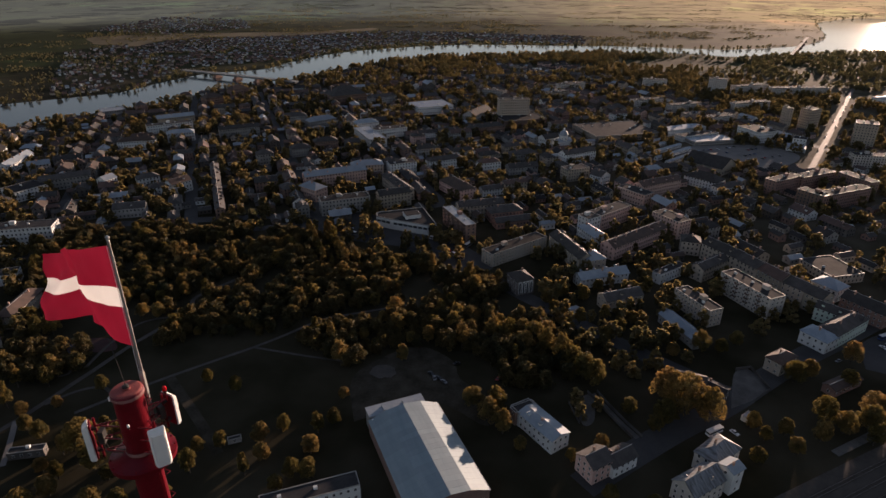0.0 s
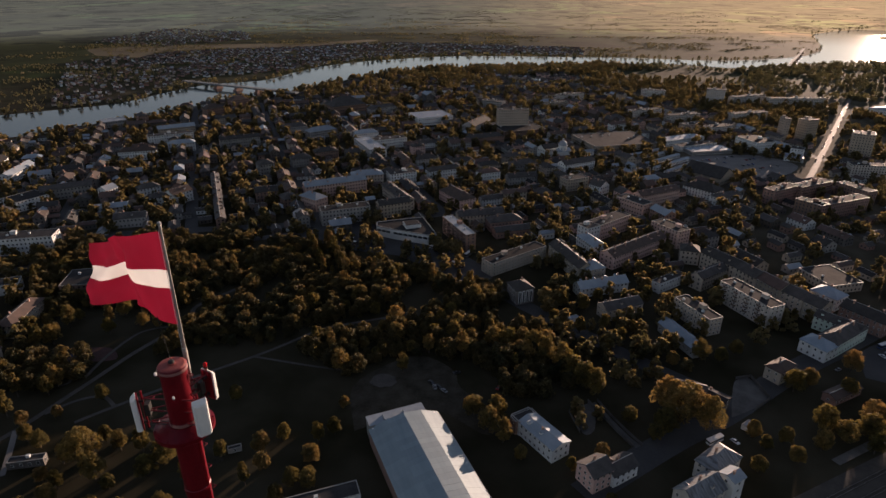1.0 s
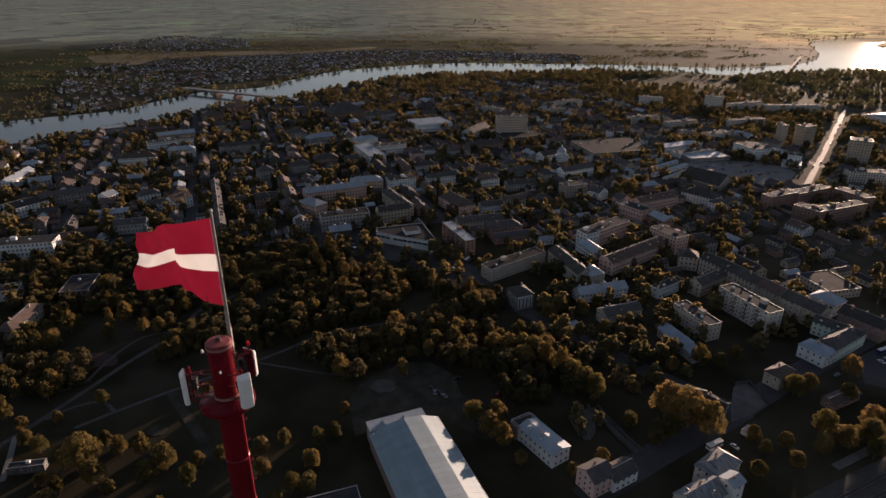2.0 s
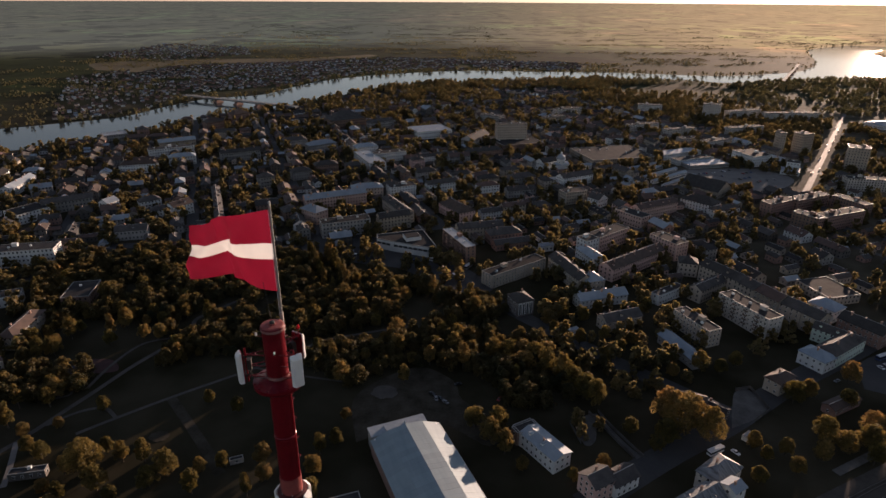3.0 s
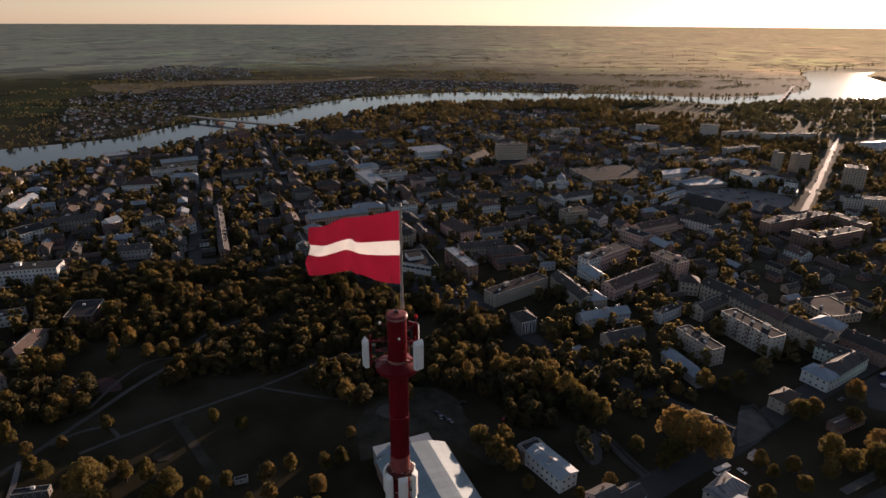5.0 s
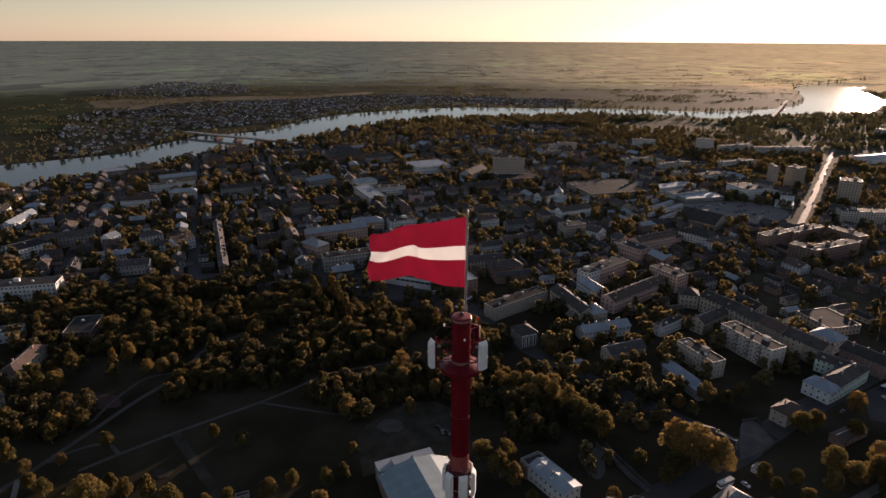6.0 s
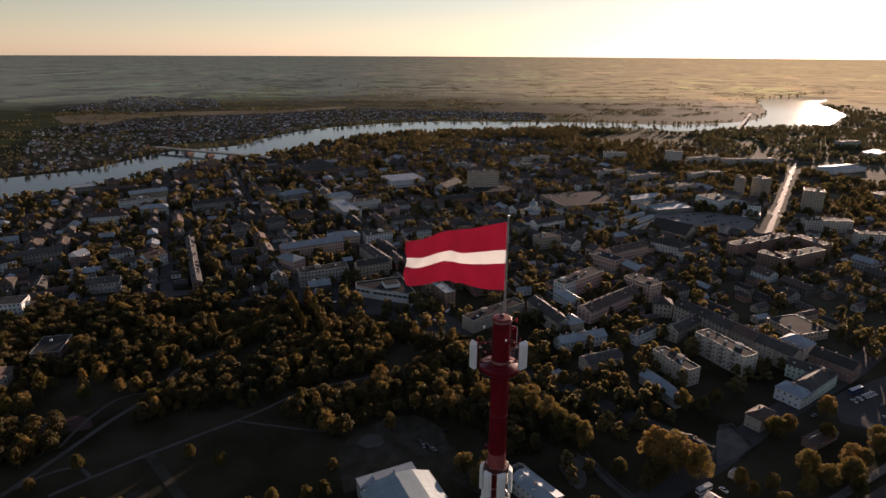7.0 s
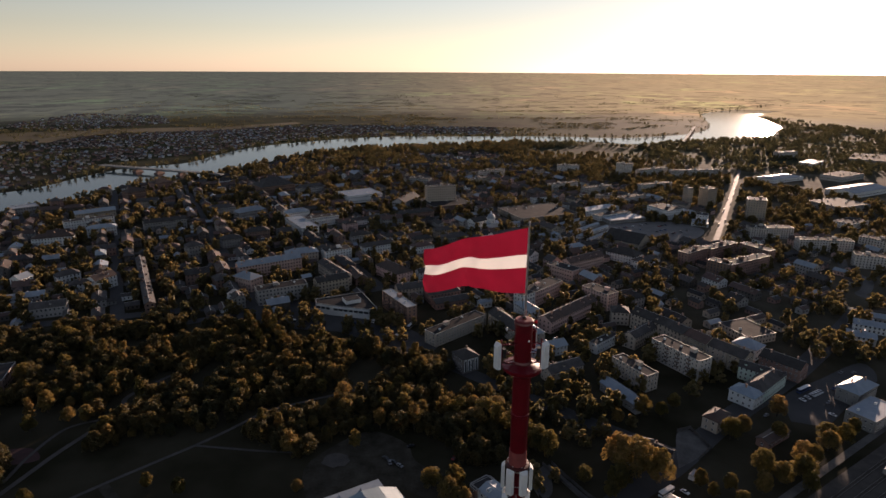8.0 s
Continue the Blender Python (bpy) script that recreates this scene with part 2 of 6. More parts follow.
    less = t.nodes.new("ShaderNodeMath")
    less.operation = "LESS_THAN"
    t.links.new(dots.outputs["Distance"], less.inputs[0])
    t.links.new(size.outputs[0], less.inputs[1])
    copse = t.nodes.new("ShaderNodeMix")
    copse.data_type = "RGBA"
    copse.inputs["B"].default_value = (0.038, 0.044, 0.03, 1)
    t.links.new(scrub.outputs["Result"], copse.inputs["A"])
    t.links.new(less.outputs[0], copse.inputs["Factor"])
    scrub = copse
    n2 = t.nodes.new("ShaderNodeTexNoise")
    n2.inputs["Scale"].default_value, n2.inputs["Detail"].default_value = 0.02, 8
    t.links.new(geo.outputs["Position"], n2.inputs["Vector"])
    town = t.nodes.new("ShaderNodeValToRGB")
    te = town.color_ramp.elements
    te[0].position, te[1].position = 0.35, 0.68
    te[0].color, te[1].color = (0.022, 0.02, 0.011, 1), (0.056, 0.049, 0.033, 1)
    t.links.new(n2.outputs["Fac"], town.inputs[0])
    # pale yard soil, lightened towards +x to stand in for sunward haze
    sunward_yards = t.nodes.new("ShaderNodeMapRange")
    sunward_yards.inputs["From Min"].default_value, sunward_yards.inputs["From Max"].default_value = 40, 330
    t.links.new(sx.outputs["X"], sunward_yards.inputs["Value"])
    deep_in = t.nodes.new("ShaderNodeMapRange")
    deep_in.inputs["From Min"].default_value, deep_in.inputs["From Max"].default_value = 420, 620
    t.links.new(ln.outputs["Value"], deep_in.inputs["Value"])
    both_at = t.nodes.new("ShaderNodeMath")
    both_at.operation = "MULTIPLY"
    t.links.new(sunward_yards.outputs[0], both_at.inputs[0])
    t.links.new(deep_in.outputs[0], both_at.inputs[1])
    bare = t.nodes.new("ShaderNodeValToRGB")
    be = bare.color_ramp.elements
    be[0].position, be[1].position = 0.35, 0.68
    be[0].color, be[1].color = (0.05, 0.046, 0.03, 1), (0.14, 0.12, 0.09, 1)
    t.links.new(n2.outputs["Fac"], bare.inputs[0])
    soil = t.nodes.new("ShaderNodeMix")
    soil.data_type = "RGBA"
    t.links.new(both_at.outputs[0], soil.inputs["Factor"])
    t.links.new(town.outputs[0], soil.inputs["A"])
    t.links.new(bare.outputs[0], soil.inputs["B"])
    far = t.nodes.new("ShaderNodeMapRange")
    far.inputs["From Min"].default_value, far.inputs["From Max"].default_value = 1250, 1650
    t.links.new(ln.outputs["Value"], far.inputs["Value"])
    mix = t.nodes.new("ShaderNodeMix")
    mix.data_type = "RGBA"
    t.links.new(far.outputs[0], mix.inputs["Factor"])
    t.links.new(soil.outputs["Result"], mix.inputs["A"])
    dim = t.nodes.new("ShaderNodeVectorMath")
    dim.operation = "MULTIPLY"
    dim.inputs[1].default_value = (0.32, 0.34, 0.22)
    t.links.new(scrub.outputs["Result"], dim.inputs[0])
    t.links.new(dim.outputs[0], mix.inputs["B"])
    t.links.new(mix.outputs["Result"], p.inputs["Base Color"])
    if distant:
        # haze painted in as a pale tint, low sun's glow as a warm, bright gain
        haze_tint = t.nodes.new("ShaderNodeMix")
        haze_tint.data_type = "RGBA"
        haze_tint.inputs["Factor"].default_value = 0.3
        haze_tint.inputs["B"].default_value = (0.15, 0.15, 0.128, 1)
        t.links.new(scrub.outputs["Result"], haze_tint.inputs["A"])
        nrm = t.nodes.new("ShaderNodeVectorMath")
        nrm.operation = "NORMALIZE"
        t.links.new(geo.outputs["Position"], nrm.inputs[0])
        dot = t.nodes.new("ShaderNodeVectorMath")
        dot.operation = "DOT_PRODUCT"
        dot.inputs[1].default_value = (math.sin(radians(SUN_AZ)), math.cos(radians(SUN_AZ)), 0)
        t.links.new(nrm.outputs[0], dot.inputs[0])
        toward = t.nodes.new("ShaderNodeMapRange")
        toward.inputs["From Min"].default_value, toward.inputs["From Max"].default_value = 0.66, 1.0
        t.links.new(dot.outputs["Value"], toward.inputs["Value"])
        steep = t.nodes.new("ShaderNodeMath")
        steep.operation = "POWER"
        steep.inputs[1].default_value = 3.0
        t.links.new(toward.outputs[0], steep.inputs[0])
        sun_glow_tint = t.nodes.new("ShaderNodeMix")
        sun_glow_tint.data_type = "RGBA"
        sun_glow_tint.inputs["A"].default_value, sun_glow_tint.inputs["B"].default_value = (0.8, 0.78, 0.8, 1), (4.6, 2.95, 2.0, 1)
        t.links.new(steep.outputs[0], sun_glow_tint.inputs["Factor"])
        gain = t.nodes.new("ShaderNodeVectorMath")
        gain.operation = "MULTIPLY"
        t.links.new(haze_tint.outputs["Result"], gain.inputs[0])
        t.links.new(sun_glow_tint.outputs["Result"], gain.inputs[1])
        # open land at the near edge, emission standing in for sunlit haze farther out
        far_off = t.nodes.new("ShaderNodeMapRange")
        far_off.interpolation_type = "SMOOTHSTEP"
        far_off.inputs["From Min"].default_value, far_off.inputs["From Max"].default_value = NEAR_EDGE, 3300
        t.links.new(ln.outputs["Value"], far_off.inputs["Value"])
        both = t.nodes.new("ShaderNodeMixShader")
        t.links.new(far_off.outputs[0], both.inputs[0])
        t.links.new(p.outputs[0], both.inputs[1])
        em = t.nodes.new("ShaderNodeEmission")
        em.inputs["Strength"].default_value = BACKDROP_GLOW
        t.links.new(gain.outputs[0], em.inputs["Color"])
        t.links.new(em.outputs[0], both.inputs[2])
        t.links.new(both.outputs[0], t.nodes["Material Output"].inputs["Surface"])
    return m


# emission strength of the distant land, in place of haze lit by the sun
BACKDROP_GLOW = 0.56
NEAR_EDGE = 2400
gv, gf = ring([1, 60, 120, 200, 300, 400, 550, 700, 900, 1150, 1400, 1700, 2000, NEAR_EDGE])
gf.append(tuple(range(NA)))
setting("ground", raw_mesh("ground", gv, gf, land("land_and_fields", False)), "town soil, grass and a patchwork of far fields", "ground")
setting("backdrop", raw_mesh("backdrop", *ring([2400, 2700, 3000, 3250] + [3400 + 1500 * k / 40 for k in range(41)]), land("skyline_land_painted_glow", True)), "fields and woods to the skyline, haze and sun glow painted in", "backdrop")


def smooth(points, n=8):
    """A rounded line through points (Catmull-Rom)."""
    p = [Vector(q) for q in points]
    p = [2 * p[0] - p[1]] + p + [2 * p[-1] - p[-2]]
    res = []
    for i in range(1, len(p) - 2):
        for k in range(n):
            s = k / n
            res.append(0.5 * (2 * p[i] + (p[i + 1] - p[i - 1]) * s + (2 * p[i - 1] - 5 * p[i] + 4 * p[i + 1] - p[i + 2]) * s * s + (3 * p[i] - p[i - 1] - 3 * p[i + 1] + p[i + 2]) * s ** 3))
    return res + [p[-2]]


NEAR_BANK = smooth([(-1000, 580), (-772, 714), (-612, 800), (-560, 838), (-520, 912), (-464, 975), (-401, 1105), (-312, 1172), (-270, 1264), (-196, 1385), (-140, 1480),
                    (0, 1560), (190, 1598), (414, 1645), (594, 1640), (731, 1575), (930, 1668), (1190, 1716), (1362, 1893), (1478, 2027), (1600, 2300), (1727, 2548), (2122, 2850), (2750, 2968)])
FAR_BANK = smooth([(-1250, 690), (-896, 842), (-722, 946), (-640, 1005), (-575, 1060), (-545, 1160), (-500, 1265), (-400, 1330), (-370, 1430), (-320, 1560), (-215, 1675),
                   (0, 1800), (180, 1805), (342, 1792), (520, 1776), (760, 1722), (1000, 1815), (1150, 1960), (1250, 2120), (1340, 2300), (1450, 2520), (1589, 2732), (2000, 3010), (2800, 3250)])


def water_material():
    m = bpy.data.materials.new("calm_river_water")
    m.use_nodes = True
    t = m.node_tree
    p = t.nodes["Principled BSDF"]
    p.inputs["Base Color"].default_value = (0.01, 0.024, 0.036, 1)
    p.inputs["Roughness"].default_value = 0.12
    p.inputs["IOR"].default_value = 1.33
    geo, n, b = t.nodes.new("ShaderNodeNewGeometry"), t.nodes.new("ShaderNodeTexNoise"), t.nodes.new("ShaderNodeBump")
    n.inputs["Scale"].default_value, n.inputs["Detail"].default_value = 0.25, 4
    b.inputs["Strength"].default_value, b.inputs["Distance"].default_value = 0.06, 0.3
    t.links.new(geo.outputs["Position"], n.inputs["Vector"])
    t.links.new(n.outputs["Fac"], b.inputs["Height"])
    t.links.new(b.outputs["Normal"], p.inputs["Normal"])
    return m


WATER = water_material()
nb = len(NEAR_BANK)
setting("water", raw_mesh("water", [(p.x, p.y, 0.4) for p in NEAR_BANK] + [(p.x, p.y, 0.4) for p in FAR_BANK],
                          [(k, k + 1, nb + k + 1, nb + k) for k in range(nb - 1)], WATER), "calm wide river mirroring the evening sky", "river")


def blob(name, cx, cy, a, b, turn, z, mat, label, category, n=28, rough=0.12):
    """A flat patch with an uneven round outline."""
    vs = [(0, 0, 0)]
    for k in range(n):
        w = 2 * math.pi * k / n
        q = 1 + rough * noise.noise((cx + 2 * math.cos(w), cy + 2 * math.sin(w), 3.1)) * 2
        vs.append((a * q * math.cos(w), b * q * math.sin(w), 0))
    ob = setting(name, raw_mesh(name, vs, [(0, 1 + k, 1 + (k + 1) % n) for k in range(n)], mat), label, category)
    ob.matrix_basis = pose(cx, cy, z, 0, 0, turn)
    return ob


def strip(name, points, width, mat, label, category, z=0.06, rounded=True):
    p = smooth(points, 6) if rounded else [Vector(q) for q in points]
    vs, fs = [], []
    for i, q in enumerate(p):
        d = (p[min(i + 1, len(p) - 1)] - p[max(i - 1, 0)]).normalized()
        s = Vector((-d.y, d.x)) * width / 2
        vs += [(q.x - s.x, q.y - s.y, z), (q.x + s.x, q.y + s.y, z)]
    fs = [(2 * i, 2 * i + 2, 2 * i + 3, 2 * i + 1) for i in range(len(p) - 1)]
    return setting(name, raw_mesh(name, vs, fs, mat), label, category)


PARK_WALK = [(-212, 212), (-205, 226), (-200, 238), (-194.5, 253), (-189.5, 265.7), (-180.4, 290.5), (-170.7, 311), (-163, 332), (-165, 344), (-160, 354), (-146, 372)]
LONG_WALK = [(-180, 232), (-166.4, 244.3), (-145.6, 261.7), (-123.8, 278.4), (-109, 289.6), (-95, 301.6), (-78.5, 317.6), (-65.6, 324.4), (-20, 340)]
WIDE_WALK = [(-145, 260.5), (-126.3, 238.7), (-109, 218), (-100, 206)]
blob("pond", 205, 1372, 60, 26, 20, 0.5, WATER, "small pond beside the river bank", "pond")

GRID = 21.0
GU = Vector((math.cos(radians(GRID)), math.sin(radians(GRID))))
GV = Vector((-GU.y, GU.x))


def grid(u, v):
    return GU * u + GV * v


# streets of the grid
STREETS_U = [-364, -254, -144, -34, 72, 186, 352, 460, 570, 690]
STREETS_V = [488, 610, 715, 830, 950, 1075]
for u in STREETS_U:
    strip("road", [grid(u, 300 if u == 352 else 490), grid(u, 1120)], 11, ASPHALT, "dark asphalt town street between buildings", "road", 0.05, False)
for v in STREETS_V:
    strip("road", [grid(-380, v), grid(300 if v < 600 else 560, v)], 9, ASPHALT, "dark asphalt town side street", "road", 0.08, False)
strip("road", [(395, 632), (436, 690), (600, 925), (793, 1202), (860, 1290)], 6.5, AVENUE, "straight pale avenue shining in the low sun", "road", 0.12)
strip("road", [(60, 190), (107, 222), (144, 244), (194, 279), (285, 335), (400, 420)], 14, ASPHALT, "wide asphalt road beside the railway", "road", 0.14)
strip("road", [(-330, 460), (-230, 478), (-97, 492), (-40, 440), (24, 385), (60, 345), (110, 290), (150, 250)], 12, ASPHALT, "asphalt street along the park edge", "road", 0.11)
strip("road", [(-700, 585), (-640, 640), (-575, 720), (-520, 800), (-470, 850)], 7, AVENUE, "pale road along the river bank", "road", 0.12)
strip("road", [(330, 520), (349, 492), (364, 466), (381, 444), (402, 429), (450, 408)], 6, AVENUE, "worn lane between garden plots", "road", 0.1)
strip("road", [(500, 560), (478, 527), (474, 495), (452, 470), (436, 458), (450, 445), (520, 440)], 9, AVENUE, "curving asphalt road past blocks of flats", "road", 0.13)


def yard(points, z, mat, label, category="pavement", name="pavement"):
    """A paved patch inside an outline."""
    p = smooth(list(points) + [points[0]], 4)[:-1]
    cx, cy = sum(q.x for q in p) / len(p), sum(q.y for q in p) / len(p)
    n = len(p)
    return setting(name, raw_mesh(name, [(cx, cy, z)] + [(q.x, q.y, z) for q in p], [(0, 1 + k, 1 + (k + 1) % n) for k in range(n)], mat), label, category)


yard([(-125, 482), (-60, 500), (0, 450), (35, 400), (20, 388), (-25, 425), (-75, 440), (-118, 462)], 0.09, ASPHALT, "asphalt forecourt and bus stops by the park")
yard([(-42, 228), (-48, 262), (-30, 284), (-12, 292), (6, 278), (10, 262), (30, 238), (22, 226), (6, 238), (-10, 244)], 0.09, DIRT, "worn gravel and asphalt yard behind the sports hall")
yard([(24, 285), (28, 306), (50, 314), (70, 306), (66, 290), (44, 280)], 0.1, DIRT, "open worn yard beside park trees")
yard([(232, 274), (246, 300), (285, 318), (330, 336), (322, 312), (276, 284), (250, 268)], 0.17, ASPHALT, "car park with rows of cars")
yard([(262, 660), (300, 650), (360, 640), (415, 690), (390, 735), (330, 735), (280, 720)], 0.15, PAVING, "wide paved market square")
yard([(144.4, 240.4), (151.4, 256.1), (159.5, 270.8), (168, 272.5), (169.1, 254.9), (157.2, 246.6)], 0.16, ROUGH, "bare concrete yard behind a broken wall")
strip("path", PARK_WALK, 3.0, GRAVEL, "pale gravel park path", "path", 0.1)
strip("path", LONG_WALK, 2.2, GRAVEL, "narrow gravel park path", "path", 0.13)
strip("path", WIDE_WALK, 5.0, DIRT, "wide gravel park walk", "path", 0.16)
strip("path", [(-109, 289.5), (-91, 285), (-72.9, 280.6), (-50, 276)], 1.6, GRAVEL, "thin trodden path across the lawn", "path", 0.15)
strip("path", [(-195, 268), (-193.5, 290), (-188, 311), (-179.8, 318.5), (-168, 322)], 2.0, GRAVEL, "narrow curved park path", "path", 0.19)
strip("path", [(-198.3, 238), (-188.3, 248.5), (-176.7, 252), (-166.4, 244.3)], 2.0, GRAVEL, "gravel path joining two park walks", "path", 0.18)
strip("path", [(-205, 226), (-197, 209.4), (-191.7, 197)], 2.6, PAVING, "pale paved edge path in the park", "path", 0.21)
PLAY_RED = material("faded_red_rubber", (0.04, 0.018, 0.017), (0.065, 0.03, 0.027), 0.3, 0.9, coords="World")
PLAY_BLUE = material("faded_blue_rubber", (0.02, 0.03, 0.06), (0.035, 0.05, 0.09), 0.3, 0.9, coords="World")
yard([(-213, 297), (-196, 297), (-187, 286), (-202, 284)], 0.07, PLAY_RED, "faded red playground surface", "playground", "playground_surface")
MEADOW = material("dry_brown_meadow", (0.085, 0.068, 0.04), (0.13, 0.108, 0.062), 0.006, 0.95, coords="World", fine=9, gloss=0.1)
yard([(-1015, 1785), (-1120, 1990), (-781, 2120), (-467, 2200), (-300, 2330), (-273, 2260), (-480, 2075), (-720, 1985), (-860, 1880), (-870, 1740)], 0.06, MEADOW, "dry brown meadow between two suburbs", "meadow", "meadow")
blob("playground_surface", -210, 271, 6, 4, 10, 0.08, PLAY_BLUE, "round faded blue playground surface", "playground")
blob("path", -138.7, 231, 5, 4, 0, 0.14, DIRT, "round gravel bed on the park lawn", "path")
blob("path", -32, 268, 7, 6, 0, 0.14, GRAVEL, "round gravel bed in the park", "path")

strip("path", [(77.6, 250.8), (81.2, 242), (87.1, 227.6), (92, 219)], 3.2, ROUGH, "worn concrete lane between yard fences", "path", 0.17)
strip("path", [(-217, 262), (-211, 274.5), (-200.8, 263.7), (-211, 259), (-217, 262)], 1.6, GRAVEL, "ring path round a playground", "path", 0.2)
yard([(-222, 286), (-212, 291.5), (-206, 286), (-216, 281)], 0.11, PLAY_BLUE, "faded blue sports surface in the park", "playground", "playground_surface")
yard([(66, 244), (77, 250.4), (74.5, 231.5), (68.1, 227.4)], 0.13, ROUGH, "rough fenced yard of trodden earth and concrete")

# ---- houses ----
WINDOW = Solid().box(-0.62, 0.62, -0.08, 0.05, 0, 1.5, 0).box(-0.52, -0.03, -0.1, -0.08, 0.1, 1.4, 1).box(0.03, 0.52, -0.1, -0.08, 0.1, 1.4, 1).mesh("window", [FRAME, GLASS])
BALCONY_PAINT = material("brown_balcony_panel", (0.09, 0.06, 0.05), (0.15, 0.1, 0.08), 0.5, 0.8, vary=0.3)
RIDGE = material("bare_metal_ridge", (0.3, 0.29, 0.27), (0.42, 0.4, 0.37), 0.4, 0.45, 0.5)
BALCONY = Solid().box(-1.4, 1.4, -1.15, 0.02, 0, 0.12).box(-1.4, 1.4, -1.2, -1.12, 0.12, 1.05).box(-1.4, -1.34, -1.12, 0.02, 0.12, 1.05).box(1.34, 1.4, -1.12, 0.02, 0.12, 1.05).mesh("balcony", BALCONY_PAINT)
COUNT = {1: "single", 2: "two", 3: "three", 4: "four", 5: "five", 9: "nine"}
WALL_WORDS = {"white": "white plastered", "tan": "tan plastered", "pink": "pale pink", "grey": "grey plastered", "brick": "dark brick", "timber": "dark timber", "old": "grimy plastered", "panel": "pale panel", "mint": "mint green"}
ROOF_WORDS = {"bitumen": "black bitumen", "slate": "weathered slate", "rust": "rusty brown", "tin": "pale tin", "blue": "blue-grey sheet"}
taken = []      # footprints: centre, half length, half depth, turn


def window_spots(L, D, h, storeys):
    """Where the windows of a box house stand: (x, y, z, turn)."""
    step, spots = h / storeys, []
    for length, off, turn in ((L, D, 0), (D, L, 90), (L, D, 180), (D, L, 270)):
        n = max(1, int((length - 1.5) / 2.9))
        for k in range(n):
            s = (k + 0.5 - n / 2) * (length - 1.2) / n
            for j in range(storeys):
                q = Vector((s, -off / 2, 0))
                q.rotate(Euler((0, 0, radians(turn))))
                spots.append((q.x, q.y, j * step + step * 0.32, turn))
    return spots


def roof_solid(kind, L, D, h, rise_=None, over=0.5):
    s = Solid()
    a, b = L / 2 + over, D / 2 + over
    r = rise_ if rise_ else D * 0.3
    if kind == "flat":
        s.box(-L / 2 + 0.35, L / 2 - 0.35, -D / 2 + 0.35, D / 2 - 0.35, h - 0.5, h - 0.25)
    elif kind == "gable":
        s.add([(-a, -b, h - 0.15), (a, -b, h - 0.15), (a, 0, h + r), (-a, 0, h + r), (a, b, h - 0.15), (-a, b, h - 0.15),
               (-a, -b, h - 0.4), (a, -b, h - 0.4), (a, 0, h + r - 0.3), (-a, 0, h + r - 0.3), (a, b, h - 0.4), (-a, b, h - 0.4)],
              [(0, 1, 2, 3), (3, 2, 4, 5), (7, 6, 9, 8), (8, 9, 11, 10), (0, 6, 7, 1), (5, 4, 10, 11), (1, 7, 8, 2), (2, 8, 10, 4), (0, 3, 9, 6), (3, 5, 11, 9)])
    else:
        c = max(a - b, 0.3)
        s.add([(-a, -b, h - 0.1), (a, -b, h - 0.1), (a, b, h - 0.1), (-a, b, h - 0.1), (-c, 0, h + r), (c, 0, h + r), (-a, -b, h - 0.35), (a, -b, h - 0.35), (a, b, h - 0.35), (-a, b, h - 0.35)],
              [(0, 1, 5, 4), (1, 2, 5), (2, 3, 4, 5), (3, 0, 4), (0, 6, 7, 1), (1, 7, 8, 2), (2, 8, 9, 3), (3, 9, 6, 0), (9, 8, 7, 6)])
    return s


def wall_solid(kind, L, D, h, r):
    s = Solid().box(-L / 2, L / 2, -D / 2, D / 2, -0.3, h - 0.3)
    if kind == "gable":
        for x0, x1 in ((-L / 2, -L / 2 + 0.4), (L / 2 - 0.4, L / 2)):
            k = [(x0, -D / 2, h - 0.3), (x1, -D / 2, h - 0.3), (x1, D / 2, h - 0.3), (x0, D / 2, h - 0.3), (x0, 0, h + r - 0.32), (x1, 0, h + r - 0.32)]
            s.add(k, [(0, 1, 5, 4), (2, 3, 4, 5), (1, 2, 5), (3, 0, 4), (3, 2, 1, 0)])
    return s


